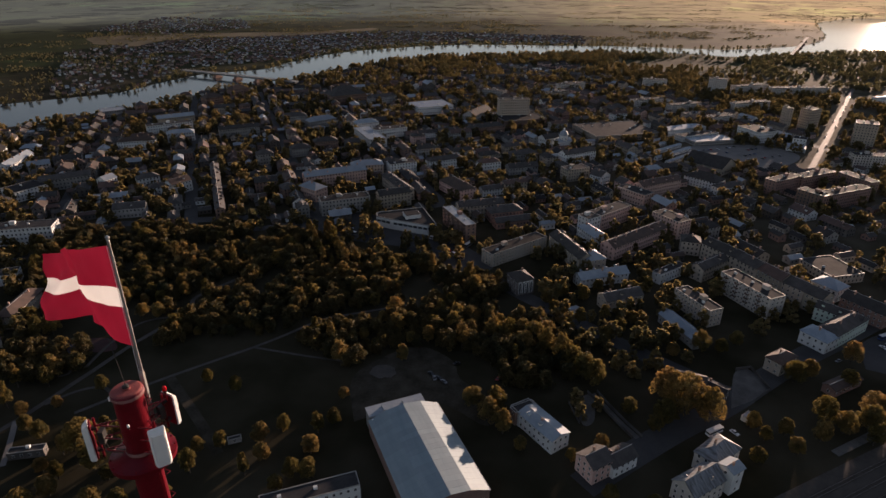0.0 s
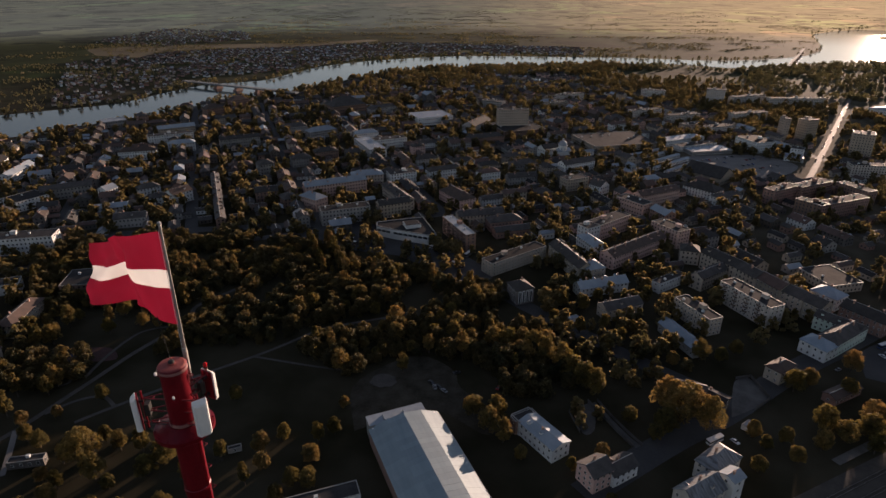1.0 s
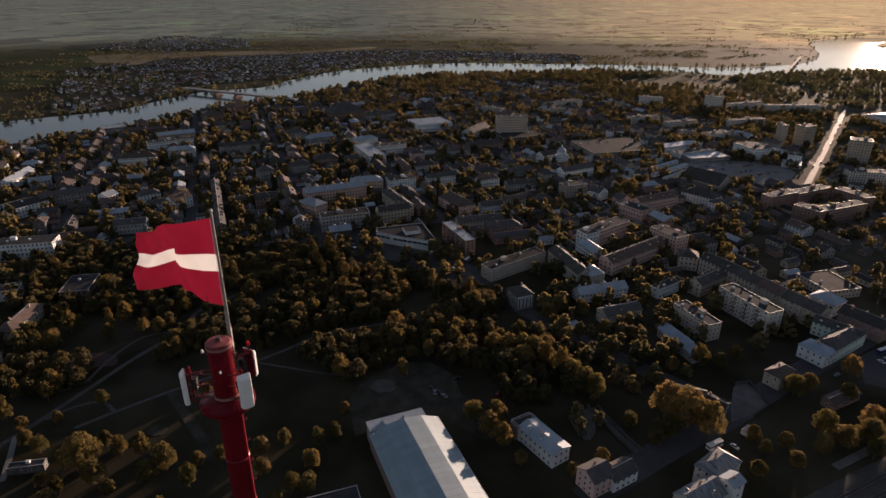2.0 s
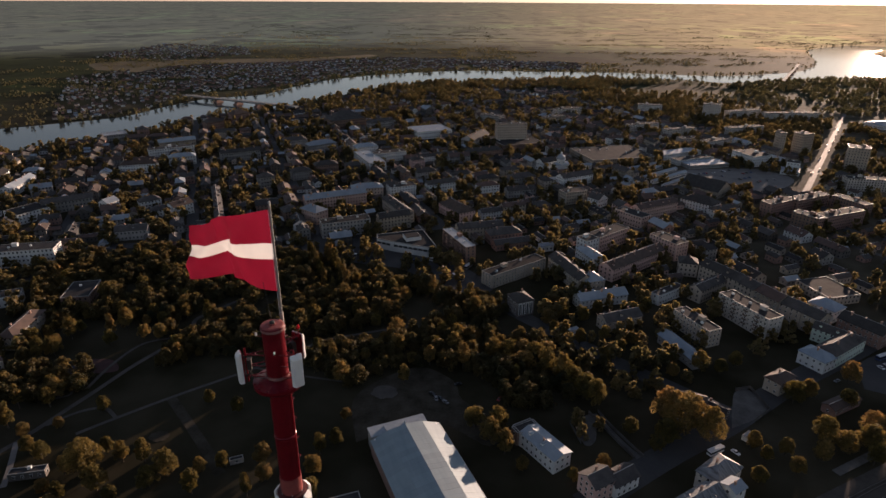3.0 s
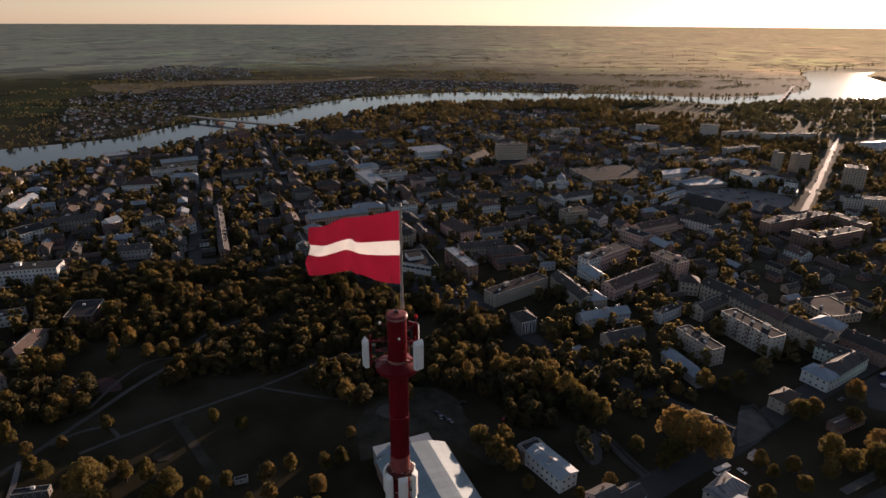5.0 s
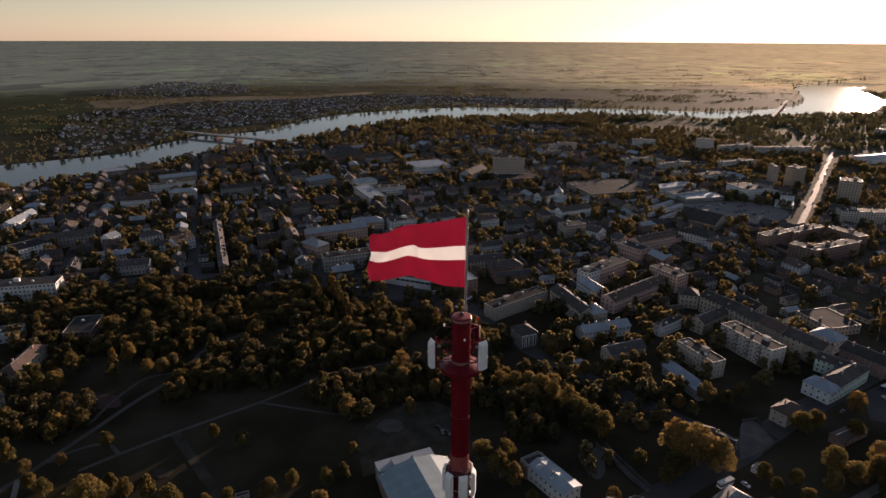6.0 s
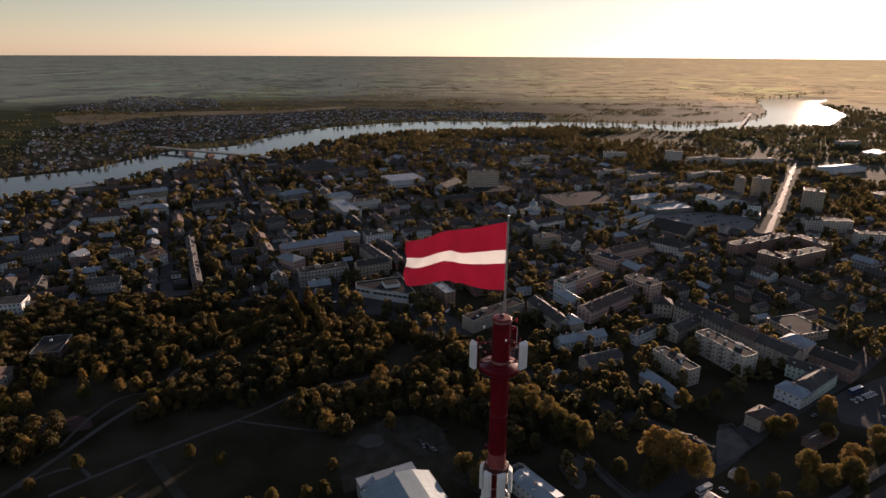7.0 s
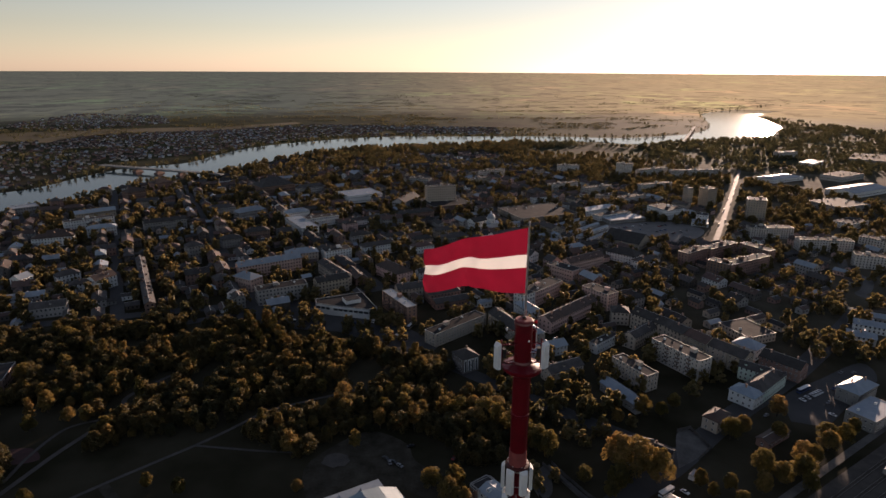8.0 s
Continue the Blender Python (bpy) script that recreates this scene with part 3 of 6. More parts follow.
def house(x, y, L, D, h, turn, kind, wall, roof, storeys, name="", label="", near=430, rise_=None, windows=True, wing=False):
    rng = random.Random(int(x * 7 + y * 13))
    if kind == "hip" and D > L:
        L, D, turn = D, L, turn + 90
    taken.append((x, y, L / 2, D / 2, radians(turn)))
    name = name or ("apartment_block" if storeys >= 4 else "shed" if storeys == 1 else "town_house")
    label = label or f"{COUNT[storeys]}-storey {WALL_WORDS[wall]} building with {kind} {ROOF_WORDS[roof]} roof"
    root = tagged(new(name), label, "building")
    root.matrix_basis = pose(x, y, 0, 0, 0, turn)
    r = rise_ if rise_ else D * 0.3
    part("wall", wall_solid(kind, L, D, h, r).mesh("wall", WALLS[wall]), root)
    top = part("roof", roof_solid(kind, L, D, h, r).mesh("roof", ROOFS[roof]), root)
    if kind == "flat":
        s = Solid()
        e = 0.35
        s.box(-L / 2 - 0.05, L / 2 + 0.05, -D / 2 - 0.05, -D / 2 + e, h - 0.3, h).box(-L / 2 - 0.05, L / 2 + 0.05, D / 2 - e, D / 2 + 0.05, h - 0.3, h)
        s.box(-L / 2 - 0.05, -L / 2 + e, -D / 2 + e, D / 2 - e, h - 0.3, h).box(L / 2 - e, L / 2 + 0.05, -D / 2 + e, D / 2 - e, h - 0.3, h)
        part("parapet", s.mesh("parapet", COPING), root)
        for k in range(int(L / 14)):
            s = Solid().box(-0.8, 0.8, -0.6, 0.6, h - 0.3, h + 1.0)
            c = part("roof_vent", s.mesh("roof_vent", WALLS["white"]), top)
            c.location = ((k + 0.5) * 14 - L / 2 + rng.uniform(-2, 2), rng.uniform(-D / 4, D / 4), 0)
        if storeys >= 4:
            hut = part("stair_hut", Solid().box(-2, 2, -1.5, 1.5, h - 0.3, h + 2.2).box(-2.2, 2.2, -1.7, 1.7, h + 2.2, h + 2.4).mesh("stair_hut", WALLS[wall]), top)
            hut.location = (rng.uniform(-L / 4, L / 4), D / 6, 0)
    elif math.hypot(x, y) < 620:
        e = L / 2 + 0.5 if kind == "gable" else max(L / 2 - D / 2, 0.3)
        part("ridge_cap", Solid().add([(-e, -0.22, h + r - 0.09), (e, -0.22, h + r - 0.09), (e, 0, h + r + 0.06), (-e, 0, h + r + 0.06), (e, 0.22, h + r - 0.09), (-e, 0.22, h + r - 0.09)],
                                      [(0, 1, 2, 3), (3, 2, 4, 5), (1, 4, 2), (0, 3, 5), (0, 5, 4, 1)]).mesh("ridge_cap", RIDGE), top)
    if kind != "flat" and storeys > 1:
        for k in range(max(1, int(L / 12))):
            s = Solid().box(-0.45, 0.45, -0.35, 0.35, h, h + r + 1.0).box(-0.55, 0.55, -0.45, 0.45, h + r + 1.0, h + r + 1.2)
            c = part("chimney", s.mesh("chimney", CHIMNEY), top)
            c.location = ((k + 0.5) * L / max(1, int(L / 12)) - L / 2 + rng.uniform(-1.5, 1.5), rng.choice((-1, 1)) * D * 0.12, 0)
    if wing and kind != "flat" and storeys > 1 and L > 13 and rng.random() < 0.75:
        # a lower wing on the yard side
        wl, wd, wh = rng.uniform(5, 10), rng.uniform(5.5, 8), h * rng.uniform(0.55, 0.9)
        side, at = rng.choice((-1, 1)), rng.uniform(-L / 2 + 4, L / 2 - 4)
        q = pose(at, side * (D / 2 + wl / 2 - 1.5), 0, 0, 0, 90)
        shell = wall_solid("gable", wl + 3, wd, wh, wd * 0.3)
        annex = part("wing", Solid().add(shell.v, shell.f, 0, q).mesh("wing", WALLS[wall]), root)
        over = roof_solid("gable", wl + 3, wd, wh, wd * 0.3, 0.4)
        part("wing_roof", Solid().add(over.v, over.f, 0, q).mesh("wing_roof", ROOFS[rng.choice((roof, "slate", "tin", "rust"))]), annex)
        s = Solid()
        for wx, wy, wz, wt in window_spots(wl + 3, wd, wh, max(1, storeys - 1)):
            s.add([(-0.5, -0.05, 0), (0.5, -0.05, 0), (0.5, -0.05, 1.3), (-0.5, -0.05, 1.3)], [(0, 1, 2, 3)], 0, q @ pose(wx, wy, wz, 0, 0, wt))
        part("wing_glazing", s.mesh("wing_glazing", GLASS), annex, kind="stuff")
    if kind == "gable" and storeys > 1 and L > 12 and math.hypot(x, y) < 650:
        for k in range(int(L / 9)):
            dx, side = -L / 2 + 4.5 + k * 9 + rng.uniform(-1.5, 1.5), rng.choice((-1, 1))
            zz = h + r * 0.45
            q = pose(dx, side * D * 0.26, 0, 0, 0, 0 if side < 0 else 180)
            dormer = part("dormer", Solid().box(-0.75, 0.75, -0.9, 1.2, zz - 1.2, zz + 0.9, 0, q).mesh("dormer", WALLS[wall]), top)
            part("dormer_roof", Solid().add([(-1, -1.1, zz + 0.85), (1, -1.1, zz + 0.85), (1, 1.3, zz + 0.85), (-1, 1.3, zz + 0.85), (0, -1.1, zz + 1.5), (0, 1.3, zz + 1.5)],
                                            [(0, 4, 5, 3), (1, 2, 5, 4), (0, 1, 4), (2, 3, 5), (0, 3, 2, 1)], 0, q).mesh("dormer_roof", ROOFS[roof]), dormer)
    if not windows:
        return root
    if storeys == 5 and math.hypot(x, y) < 480:
        n = max(1, int((L - 1.5) / 2.9))
        for k in range(1, n, 3):
            for j in range(1, storeys):
                for sgn in (-1, 1):
                    bal = part("balcony", BALCONY, root)
                    bal.matrix_basis = pose((k + 0.5 - n / 2) * (L - 1.2) / n, sgn * D / 2, j * h / storeys + 0.2, 0, 0, 0 if sgn < 0 else 180)
    spots = window_spots(L, D, h, storeys)
    if math.hypot(x, y) < near:
        for wx, wy, wz, wt in spots:
            w = part("window", WINDOW, root)
            w.matrix_basis = pose(wx, wy, wz, 0, 0, wt)
    else:
        s = Solid()
        for wx, wy, wz, wt in spots:
            s.add([(-0.6, -0.05, 0), (0.6, -0.05, 0), (0.6, -0.05, 1.5), (-0.6, -0.05, 1.5)], [(0, 1, 2, 3)], 0, pose(wx, wy, wz, 0, 0, wt))
        part("glazing", s.mesh("glazing", GLASS), root, kind="stuff")
    return root


# buildings that stand out one by one
house(-338.0, 433.9, 54.0, 16.8, 14, 12.8, "flat", "white", "bitumen", 4)
house(-318.3, 463.0, 13.5, 9.0, 7, 16.9, "gable", "pink", "rust", 2)
house(-256.1, 373.7, 18.1, 26.1, 8, 11.3, "flat", "brick", "bitumen", 2)
house(-264.4, 323.3, 10.4, 35.1, 9, 4.2, "hip", "tan", "rust", 3)
house(-256.9, 280.9, 11.2, 12.0, 9, 63.9, "gable", "tan", "rust", 3)
house(-304.0, 365.4, 18.8, 12.0, 8, 24.2, "flat", "white", "bitumen", 2)
house(-400.9, 537.9, 25.0, 29.9, 10, -29.8, "flat", "white", "bitumen", 3)
house(-377.2, 563.9, 44.5, 12.0, 11, 32.2, "gable", "grey", "slate", 3)
house(-434.7, 613.1, 20.5, 12.0, 9, 31.0, "gable", "grey", "tin", 3)
house(-469.4, 627.7, 52.5, 12.0, 9, -82.6, "gable", "white", "tin", 3)
house(-333.4, 559.7, 13.4, 12.0, 11, 69.1, "gable", "white", "tin", 3)
house(-298.1, 569.4, 20.2, 12.0, 10, 39.5, "hip", "white", "slate", 3)
house(-275.5, 544.5, 18.4, 11.0, 9, 21.9, "hip", "white", "slate", 3)
house(-260.3, 552.8, 21.0, 13.0, 11, 56.1, "gable", "white", "rust", 3)
house(-365.1, 778.7, 55.8, 13.0, 14, 32.4, "flat", "white", "bitumen", 4)
house(-377.9, 827.3, 48.2, 12.0, 12, 32.4, "gable", "tan", "tin", 3)
house(-336.3, 743.9, 31.9, 12.0, 11, 22.5, "hip", "white", "tin", 3)
house(-372.8, 705.0, 42.6, 13.0, 11, 15.4, "hip", "white", "rust", 3)
house(-496.6, 884.7, 32.8, 25.0, 9, 38.3, "flat", "grey", "tin", 2)
house(-458.2, 896.2, 14.2, 15.0, 14, 37.3, "hip", "brick", "slate", 4)
house(-220.8, 547.6, 143.7, 8.1, 10, -68.2, "gable", "brick", "slate", 3)
house(-373.7, 957.0, 27.9, 20.0, 14, 43.6, "hip", "brick", "rust", 4)
house(-357.4, 1032.3, 29.2, 20.0, 14, 49.1, "hip", "brick", "rust", 4)
house(-269.7, 766.5, 49.8, 12.0, 12, 26.9, "gable", "grey", "slate", 3)
house(-203.4, 649.8, 16.8, 14.0, 12, 34.0, "hip", "grey", "slate", 3)
house(-170.9, 681.6, 22.1, 14.0, 10, 27.5, "hip", "grey", "slate", 3)
house(-177.3, 561.1, 21.5, 13.0, 10, 19.8, "gable", "brick", "slate", 3)
house(-276.9, 490.1, 25.8, 12.0, 9, 16.3, "gable", "grey", "slate", 2)
house(-302.5, 658.3, 26.8, 12.0, 9, 21.2, "gable", "brick", "slate", 2)
house(-418.6, 638.2, 27.2, 12.0, 8, 24.7, "gable", "grey", "slate", 2)
house(-151.4, 545.0, 13.7, 16.0, 9, 29.5, "hip", "brick", "slate", 3)
house(-112.6, 579.7, 62.7, 13.0, 13, 25.4, "gable", "pink", "tin", 4)
house(-125.7, 538.1, 14.5, 23.3, 12, 51.9, "hip", "pink", "tin", 3)
house(-90.5, 504.4, 43.9, 14.0, 14, 20.2, "flat", "grey", "bitumen", 4)
house(-48.1, 520.1, 30.1, 12.0, 13, 24.9, "gable", "tan", "slate", 4)
house(-46.9, 555.1, 51.4, 12.0, 11, -62.4, "gable", "tan", "slate", 3)
house(11.2, 459.9, 45.0, 9.0, 15, -65.3, "flat", "brick", "tin", 5)
house(30.7, 501.5, 41.8, 12.0, 10, 14.6, "gable", "tan", "slate", 3)
house(57.2, 474.4, 33.4, 10.0, 6, 18.6, "gable", "brick", "slate", 1)
house(51.3, 489.6, 29.8, 14.0, 9, 16.6, "hip", "brick", "slate", 2)
house(53.3, 415.6, 55.5, 12.0, 10.5, 36.9, "flat", "tan", "bitumen", 4)
house(94.5, 410.5, 46.0, 12.0, 11, -71.3, "gable", "tan", "slate", 4)
house(107.0, 394.6, 15.0, 14.4, 10.4, -71.3, "hip", "tan", "tin", 3)
house(116.9, 441.2, 25.2, 11.6, 10, -70.2, "hip", "white", "tin", 3)
house(119.5, 463.7, 14.2, 12.0, 14, 32.7, "flat", "white", "bitumen", 4)
house(140.7, 480.8, 40.9, 14.0, 14, 38.8, "flat", "pink", "bitumen", 4)
house(148.3, 432.0, 66.0, 13.0, 10.5, 37.6, "gable", "pink", "rust", 3)
house(186.4, 462.2, 28.4, 14.0, 15, -60.1, "flat", "pink", "bitumen", 5)
house(177.5, 535.1, 31.0, 14.0, 12, -53.6, "flat", "pink", "bitumen", 3)
house(204.6, 556.1, 49.3, 12.0, 13, 27.5, "gable", "pink", "rust", 4)
house(109.3, 373.4, 37.2, 11.0, 7, 18.0, "gable", "white", "tin", 2)
house(159.0, 380.6, 28.4, 7.0, 8, 34.7, "flat", "white", "bitumen", 2)
house(205.6, 402.4, 29.7, 13.0, 13, -61.7, "gable", "tan", "slate", 4)
house(216.1, 380.1, 17.9, 13.0, 13, -69.7, "gable", "tan", "slate", 4)
house(223.7, 363.8, 19.6, 13.0, 13, -67.3, "gable", "tan", "rust", 4)
house(232.2, 350.5, 15.9, 13.0, 12, -60.1, "gable", "tan", "slate", 4)
house(239.0, 337.7, 11.5, 13.0, 12, -61.5, "gable", "tan", "slate", 3)
house(188.9, 424.0, 13.7, 13.0, 11, -16.8, "hip", "tan", "slate", 3)
house(189.7, 386.4, 32.0, 10.0, 10, 35.0, "gable", "tan", "slate", 3)
house(199.6, 345.6, 40.1, 12.6, 15, -67.3, "flat", "panel", "bitumen", 5)
house(160.0, 331.2, 30.8, 10.3, 12, -68.1, "flat", "tan", "bitumen", 4)
house(143.1, 308.1, 32.2, 9.8, 6, -70.7, "gable", "grey", "blue", 1)
house(242.6, 320.1, 24.9, 10.0, 9, -49.2, "gable", "mint", "slate", 3)
house(237.5, 307.9, 35.6, 12.0, 9, 33.1, "hip", "mint", "slate", 2)
house(217.9, 297.5, 15.5, 12.3, 8, -59.7, "hip", "white", "blue", 2)
house(257.8, 357.3, 17.4, 14.0, 9, -58.3, "hip", "white", "blue", 2)
house(276.7, 387.8, 26.9, 30.0, 7, 13.7, "flat", "tan", "bitumen", 2)
house(265.0, 329.1, 26.4, 13.0, 10, -58.6, "gable", "brick", "slate", 3)
house(128.1, 254.1, 14.1, 16.3, 6, -21.5, "gable", "grey", "slate", 1)
house(39.6, 231.5, 4.6, 12.7, 8, -60.7, "flat", "brick", "bitumen", 2)
house(77.6, 201.4, 14.2, 9.0, 6.5, 31.0, "gable", "white", "slate", 2)
house(-52.1, 178.8, 39.3, 8.1, 8, 20.4, "flat", "white", "bitumen", 2)
house(79.2, 329.1, 14.5, 4.0, 4, 26.2, "flat", "white", "tin", 1)
house(114.4, 341.7, 27.2, 11.0, 8, 21.3, "gable", "tan", "slate", 2)
house(93.4, 862.6, 43.8, 14.0, 32, 6.7, "flat", "tan", "bitumen", 9)
house(99.6, 854.7, 63.0, 59.1, 10, 17.4, "flat", "brick", "bitumen", 2)
house(-26.0, 923.8, 55.8, 45.0, 12, 23.3, "flat", "white", "blue", 2)
house(-75.1, 770.0, 43.4, 15.0, 12, 26.4, "flat", "white", "bitumen", 3)
house(-97.8, 746.7, 67.1, 21.7, 11, -65.2, "flat", "white", "tin", 3)
house(-110.1, 805.2, 30.9, 14.0, 11, 26.8, "hip", "white", "tin", 3)
house(-48.1, 619.7, 29.2, 15.0, 12, 21.8, "flat", "white", "bitumen", 4)
house(-58.2, 624.8, 21.6, 13.0, 11, -42.3, "hip", "grey", "slate", 3)
house(-2.2, 635.1, 40.4, 12.0, 11, 23.0, "hip", "white", "slate", 3)
house(45.3, 626.2, 23.7, 12.0, 11, 21.8, "hip", "white", "rust", 3)
house(11.0, 553.5, 37.8, 18.1, 10, -57.7, "hip", "pink", "rust", 3)
house(-84.5, 614.9, 33.2, 14.0, 11, 15.2, "hip", "tan", "tin", 3)
house(146.9, 659.2, 41.9, 13.0, 13, 27.4, "gable", "white", "slate", 4)
house(133.4, 600.6, 25.9, 14.0, 13, 23.3, "flat", "tan", "bitumen", 4)
house(157.0, 589.4, 14.0, 15.0, 9, -50.5, "gable", "white", "slate", 2)
house(222.2, 790.3, 89.4, 70.0, 8, 14.5, "flat", "tan", "bitumen", 2)
house(314.0, 799.6, 64.9, 20.0, 8, 24.3, "flat", "white", "blue", 2)
house(322.3, 769.1, 58.3, 15.0, 7, 22.1, "flat", "white", "bitumen", 2)
house(331.1, 751.8, 56.4, 25.0, 5, 12.5, "flat", "grey", "blue", 1)
house(244.2, 734.8, 66.3, 5.0, 3.6, 33.7, "gable", "white", "tin", 1)
house(250.5, 721.4, 69.5, 5.0, 3.6, 36.1, "gable", "white", "tin", 1)
house(258.6, 705.9, 71.4, 5.0, 3.6, 38.5, "gable", "white", "tin", 1)
house(266.0, 690.9, 68.2, 5.0, 3.6, 38.8, "gable", "white", "tin", 1)
house(272.6, 675.3, 67.2, 5.0, 3.6, 40.2, "gable", "white", "tin", 1)
house(287.9, 637.9, 43.5, 30.0, 8, -50.4, "gable", "tan", "slate", 1)
house(424.2, 718.4, 20.7, 22.0, 5, -29.0, "flat", "white", "tin", 1)
house(431.3, 726.2, 14.8, 14.0, 13, -33.0, "flat", "white", "bitumen", 3)
house(330.3, 565.5, 38.6, 12.0, 15, 28.3, "flat", "brick", "bitumen", 5)
house(336.7, 524.2, 23.9, 12.0, 15, -57.6, "flat", "brick", "bitumen", 5)
house(365.6, 528.7, 62.8, 12.0, 15, 22.9, "flat", "brick", "bitumen", 5)
house(367.9, 579.8, 48.1, 12.0, 15, 26.0, "flat", "brick", "bitumen", 5)
house(405.1, 569.0, 34.7, 12.0, 15, -69.1, "flat", "brick", "bitumen", 5)
house(461.8, 823.2, 7.8, 14.0, 30, 1.2, "flat", "tan", "bitumen", 9)
house(489.8, 816.8, 19.7, 16.0, 30, 23.1, "flat", "tan", "bitumen", 9)
house(513.6, 735.9, 23.5, 22.0, 30, -29.9, "flat", "tan", "bitumen", 9)
house(476.5, 650.7, 51.8, 14.0, 14, -9.1, "flat", "panel", "bitumen", 5)
house(399.1, 768.1, 38.2, 29.9, 14, -74.3, "flat", "white", "bitumen", 4)
house(362.1, 888.4, 33.9, 15.0, 8, 21.4, "flat", "tan", "bitumen", 2)
house(386.8, 855.2, 42.7, 15.0, 12, 26.9, "flat", "panel", "bitumen", 4)
house(531.8, 1086.9, 71.7, 13.0, 15, 20.5, "flat", "panel", "bitumen", 5)
house(606.6, 1065.9, 98.4, 13.0, 15, 1.4, "flat", "panel", "bitumen", 5)
house(474.5, 1085.0, 29.8, 13.0, 26, -23.0, "flat", "panel", "bitumen", 9)
house(470.4, 947.5, 65.3, 13.0, 13, 17.3, "flat", "panel", "bitumen", 4)
house(218.3, 1096.6, 54.9, 13.0, 15, 27.4, "flat", "panel", "bitumen", 5)
house(383.2, 1144.7, 42.6, 13.0, 15, -16.3, "flat", "panel", "bitumen", 5)
house(184.4, 1033.6, 41.1, 13.0, 12, 32.4, "flat", "tan", "bitumen", 4)
house(78.2, 1030.9, 38.4, 14.0, 14, -32.5, "flat", "grey", "bitumen", 4)
house(-168.7, 995.6, 57.9, 40.0, 14, 32.0, "hip", "brick", "slate", 3)
house(317.5, 972.2, 55.5, 13.0, 12, 21.1, "flat", "panel", "bitumen", 4)
house(365.0, 936.8, 55.9, 13.0, 12, 19.6, "flat", "panel", "bitumen", 4)
house(50.0, 785.7, 50.4, 14.0, 11, 23.4, "hip", "brick", "slate", 3)
house(43.0, 876.9, 53.9, 20.0, 10, 61.3, "gable", "grey", "slate", 2)
house(-107.9, 984.5, 46.6, 14.0, 11, 32.7, "hip", "grey", "slate", 3)
house(-218.4, 846.1, 36.1, 14.0, 10, 25.1, "hip", "grey", "slate", 2)
house(-175.4, 823.8, 40.1, 16.0, 10, 38.5, "hip", "grey", "tin", 3)
house(-146.6, 709.2, 27.7, 14.0, 11, 23.6, "hip", "brick", "slate", 3)
house(86.1, 663.5, 32.8, 14.0, 10, 21.8, "hip", "grey", "slate", 2)
house(80.5, 620.2, 32.6, 12.0, 8, 15.5, "gable", "grey", "slate", 2)
house(-24.3, 680.7, 25.0, 14.0, 11, 24.2, "hip", "grey", "slate", 3)
house(275.1, 560.3, 30.2, 12.0, 8, 24.1, "hip", "white", "slate", 2)
house(260.4, 581.8, 33.3, 19.2, 9, -49.3, "hip", "white", "slate", 3)

# the sports hall, its corner tower house and other special buildings
house(47.6, 220.4, 23.0, 10.6, 8, -55.7, "gable", "white", "tin", 2, rise_=1.6)
house(66.3, 197.7, 11.1, 10.7, 9, 30.3, "gable", "pink", "slate", 3)
house(184.5, 274.5, 15.0, 9.0, 8, 33.0, "hip", "tan", "rust", 2, label="tan two-storey villa half hidden behind autumn trees")
house(39.8, 231.4, 10.5, 7.0, 8.2, 30.5, "flat", "white", "bitumen", 2, name="annex", label="dark flat-roofed annex with white parapet")
house(208.5, 257.5, 22.0, 6.8, 4.6, 26.5, "gable", "brick", "rust", 1, label="long low brick shed with rusty roof", rise_=1.6)
house(137.5, 252.0, 17.0, 9.0, 5.6, -47.0, "gable", "old", "bitumen", 2, label="derelict plastered house with black sagging roof", rise_=2.0)
house(124.0, 249.0, 14.0, 7.0, 4.4, 42.0, "gable", "old", "slate", 1, label="derelict grey outbuilding beside a ruined wall", rise_=1.8)
house(148.8, 233.0, 6.0, 3.2, 2.8, 36.0, "flat", "white", "tin", 1, name="garage", label="small white garage by the street", windows=False)
villa = house(51.7, 360.5, 13.0, 14.0, 11, 22.6, "hip", "old", "slate", 3, label="dark three-storey house with tall white window bays")
for k in range(4):
    bay = Solid().box(-0.95, -0.6, -0.22, 0.0, 1.5, 9.6).box(0.6, 0.95, -0.22, 0.0, 1.5, 9.6).box(-0.95, 0.95, -0.26, 0.0, 9.4, 10.0).box(-0.6, 0.6, -0.1, 0.0, 1.7, 9.4, 1)
    part("window_bay", bay.mesh("window_bay", [WALLS["white"], GLASS]), villa, "tall white window bay").matrix_basis = pose(0, 0, 0, 0, 0, 270) @ pose((k - 1.5) * 2.8, -7.05, 0)
house(125.0, 730.3, 21.4, 14.0, 11, 32.5, "gable", "white", "slate", 2)

# ---- mast with flag ----
RED = material("weathered_red_paint", (0.1, 0.002, 0.007), (0.155, 0.003, 0.01), 1.5, 0.36, bump=0.15, fine=8)
FLANGE_RED = material("dark_rusty_red_paint", (0.05, 0.01, 0.01), (0.09, 0.016, 0.014), 2.0, 0.6, bump=0.2)
DULL = material("dull_pinkish_metal", (0.2, 0.1, 0.095), (0.3, 0.15, 0.14), 3.0, 0.55, 0.2)
FADED_LIT = material("faded_and_lit_red_paint", (0.2, 0.045, 0.042), (0.28, 0.065, 0.056), 2.0, 0.6, bump=0.15, fine=8)
WHITE_PAINT = material("chipped_white_paint", (0.6, 0.6, 0.58), (0.75, 0.74, 0.72), 2.0, 0.55, bump=0.1)
PANEL_WHITE = material("white_antenna_cover", (0.66, 0.67, 0.66), (0.76, 0.76, 0.74), 1.2, 0.45)
STEEL = material("galvanised_steel", (0.35, 0.34, 0.33), (0.5, 0.49, 0.47), 3.0, 0.45, 0.7)
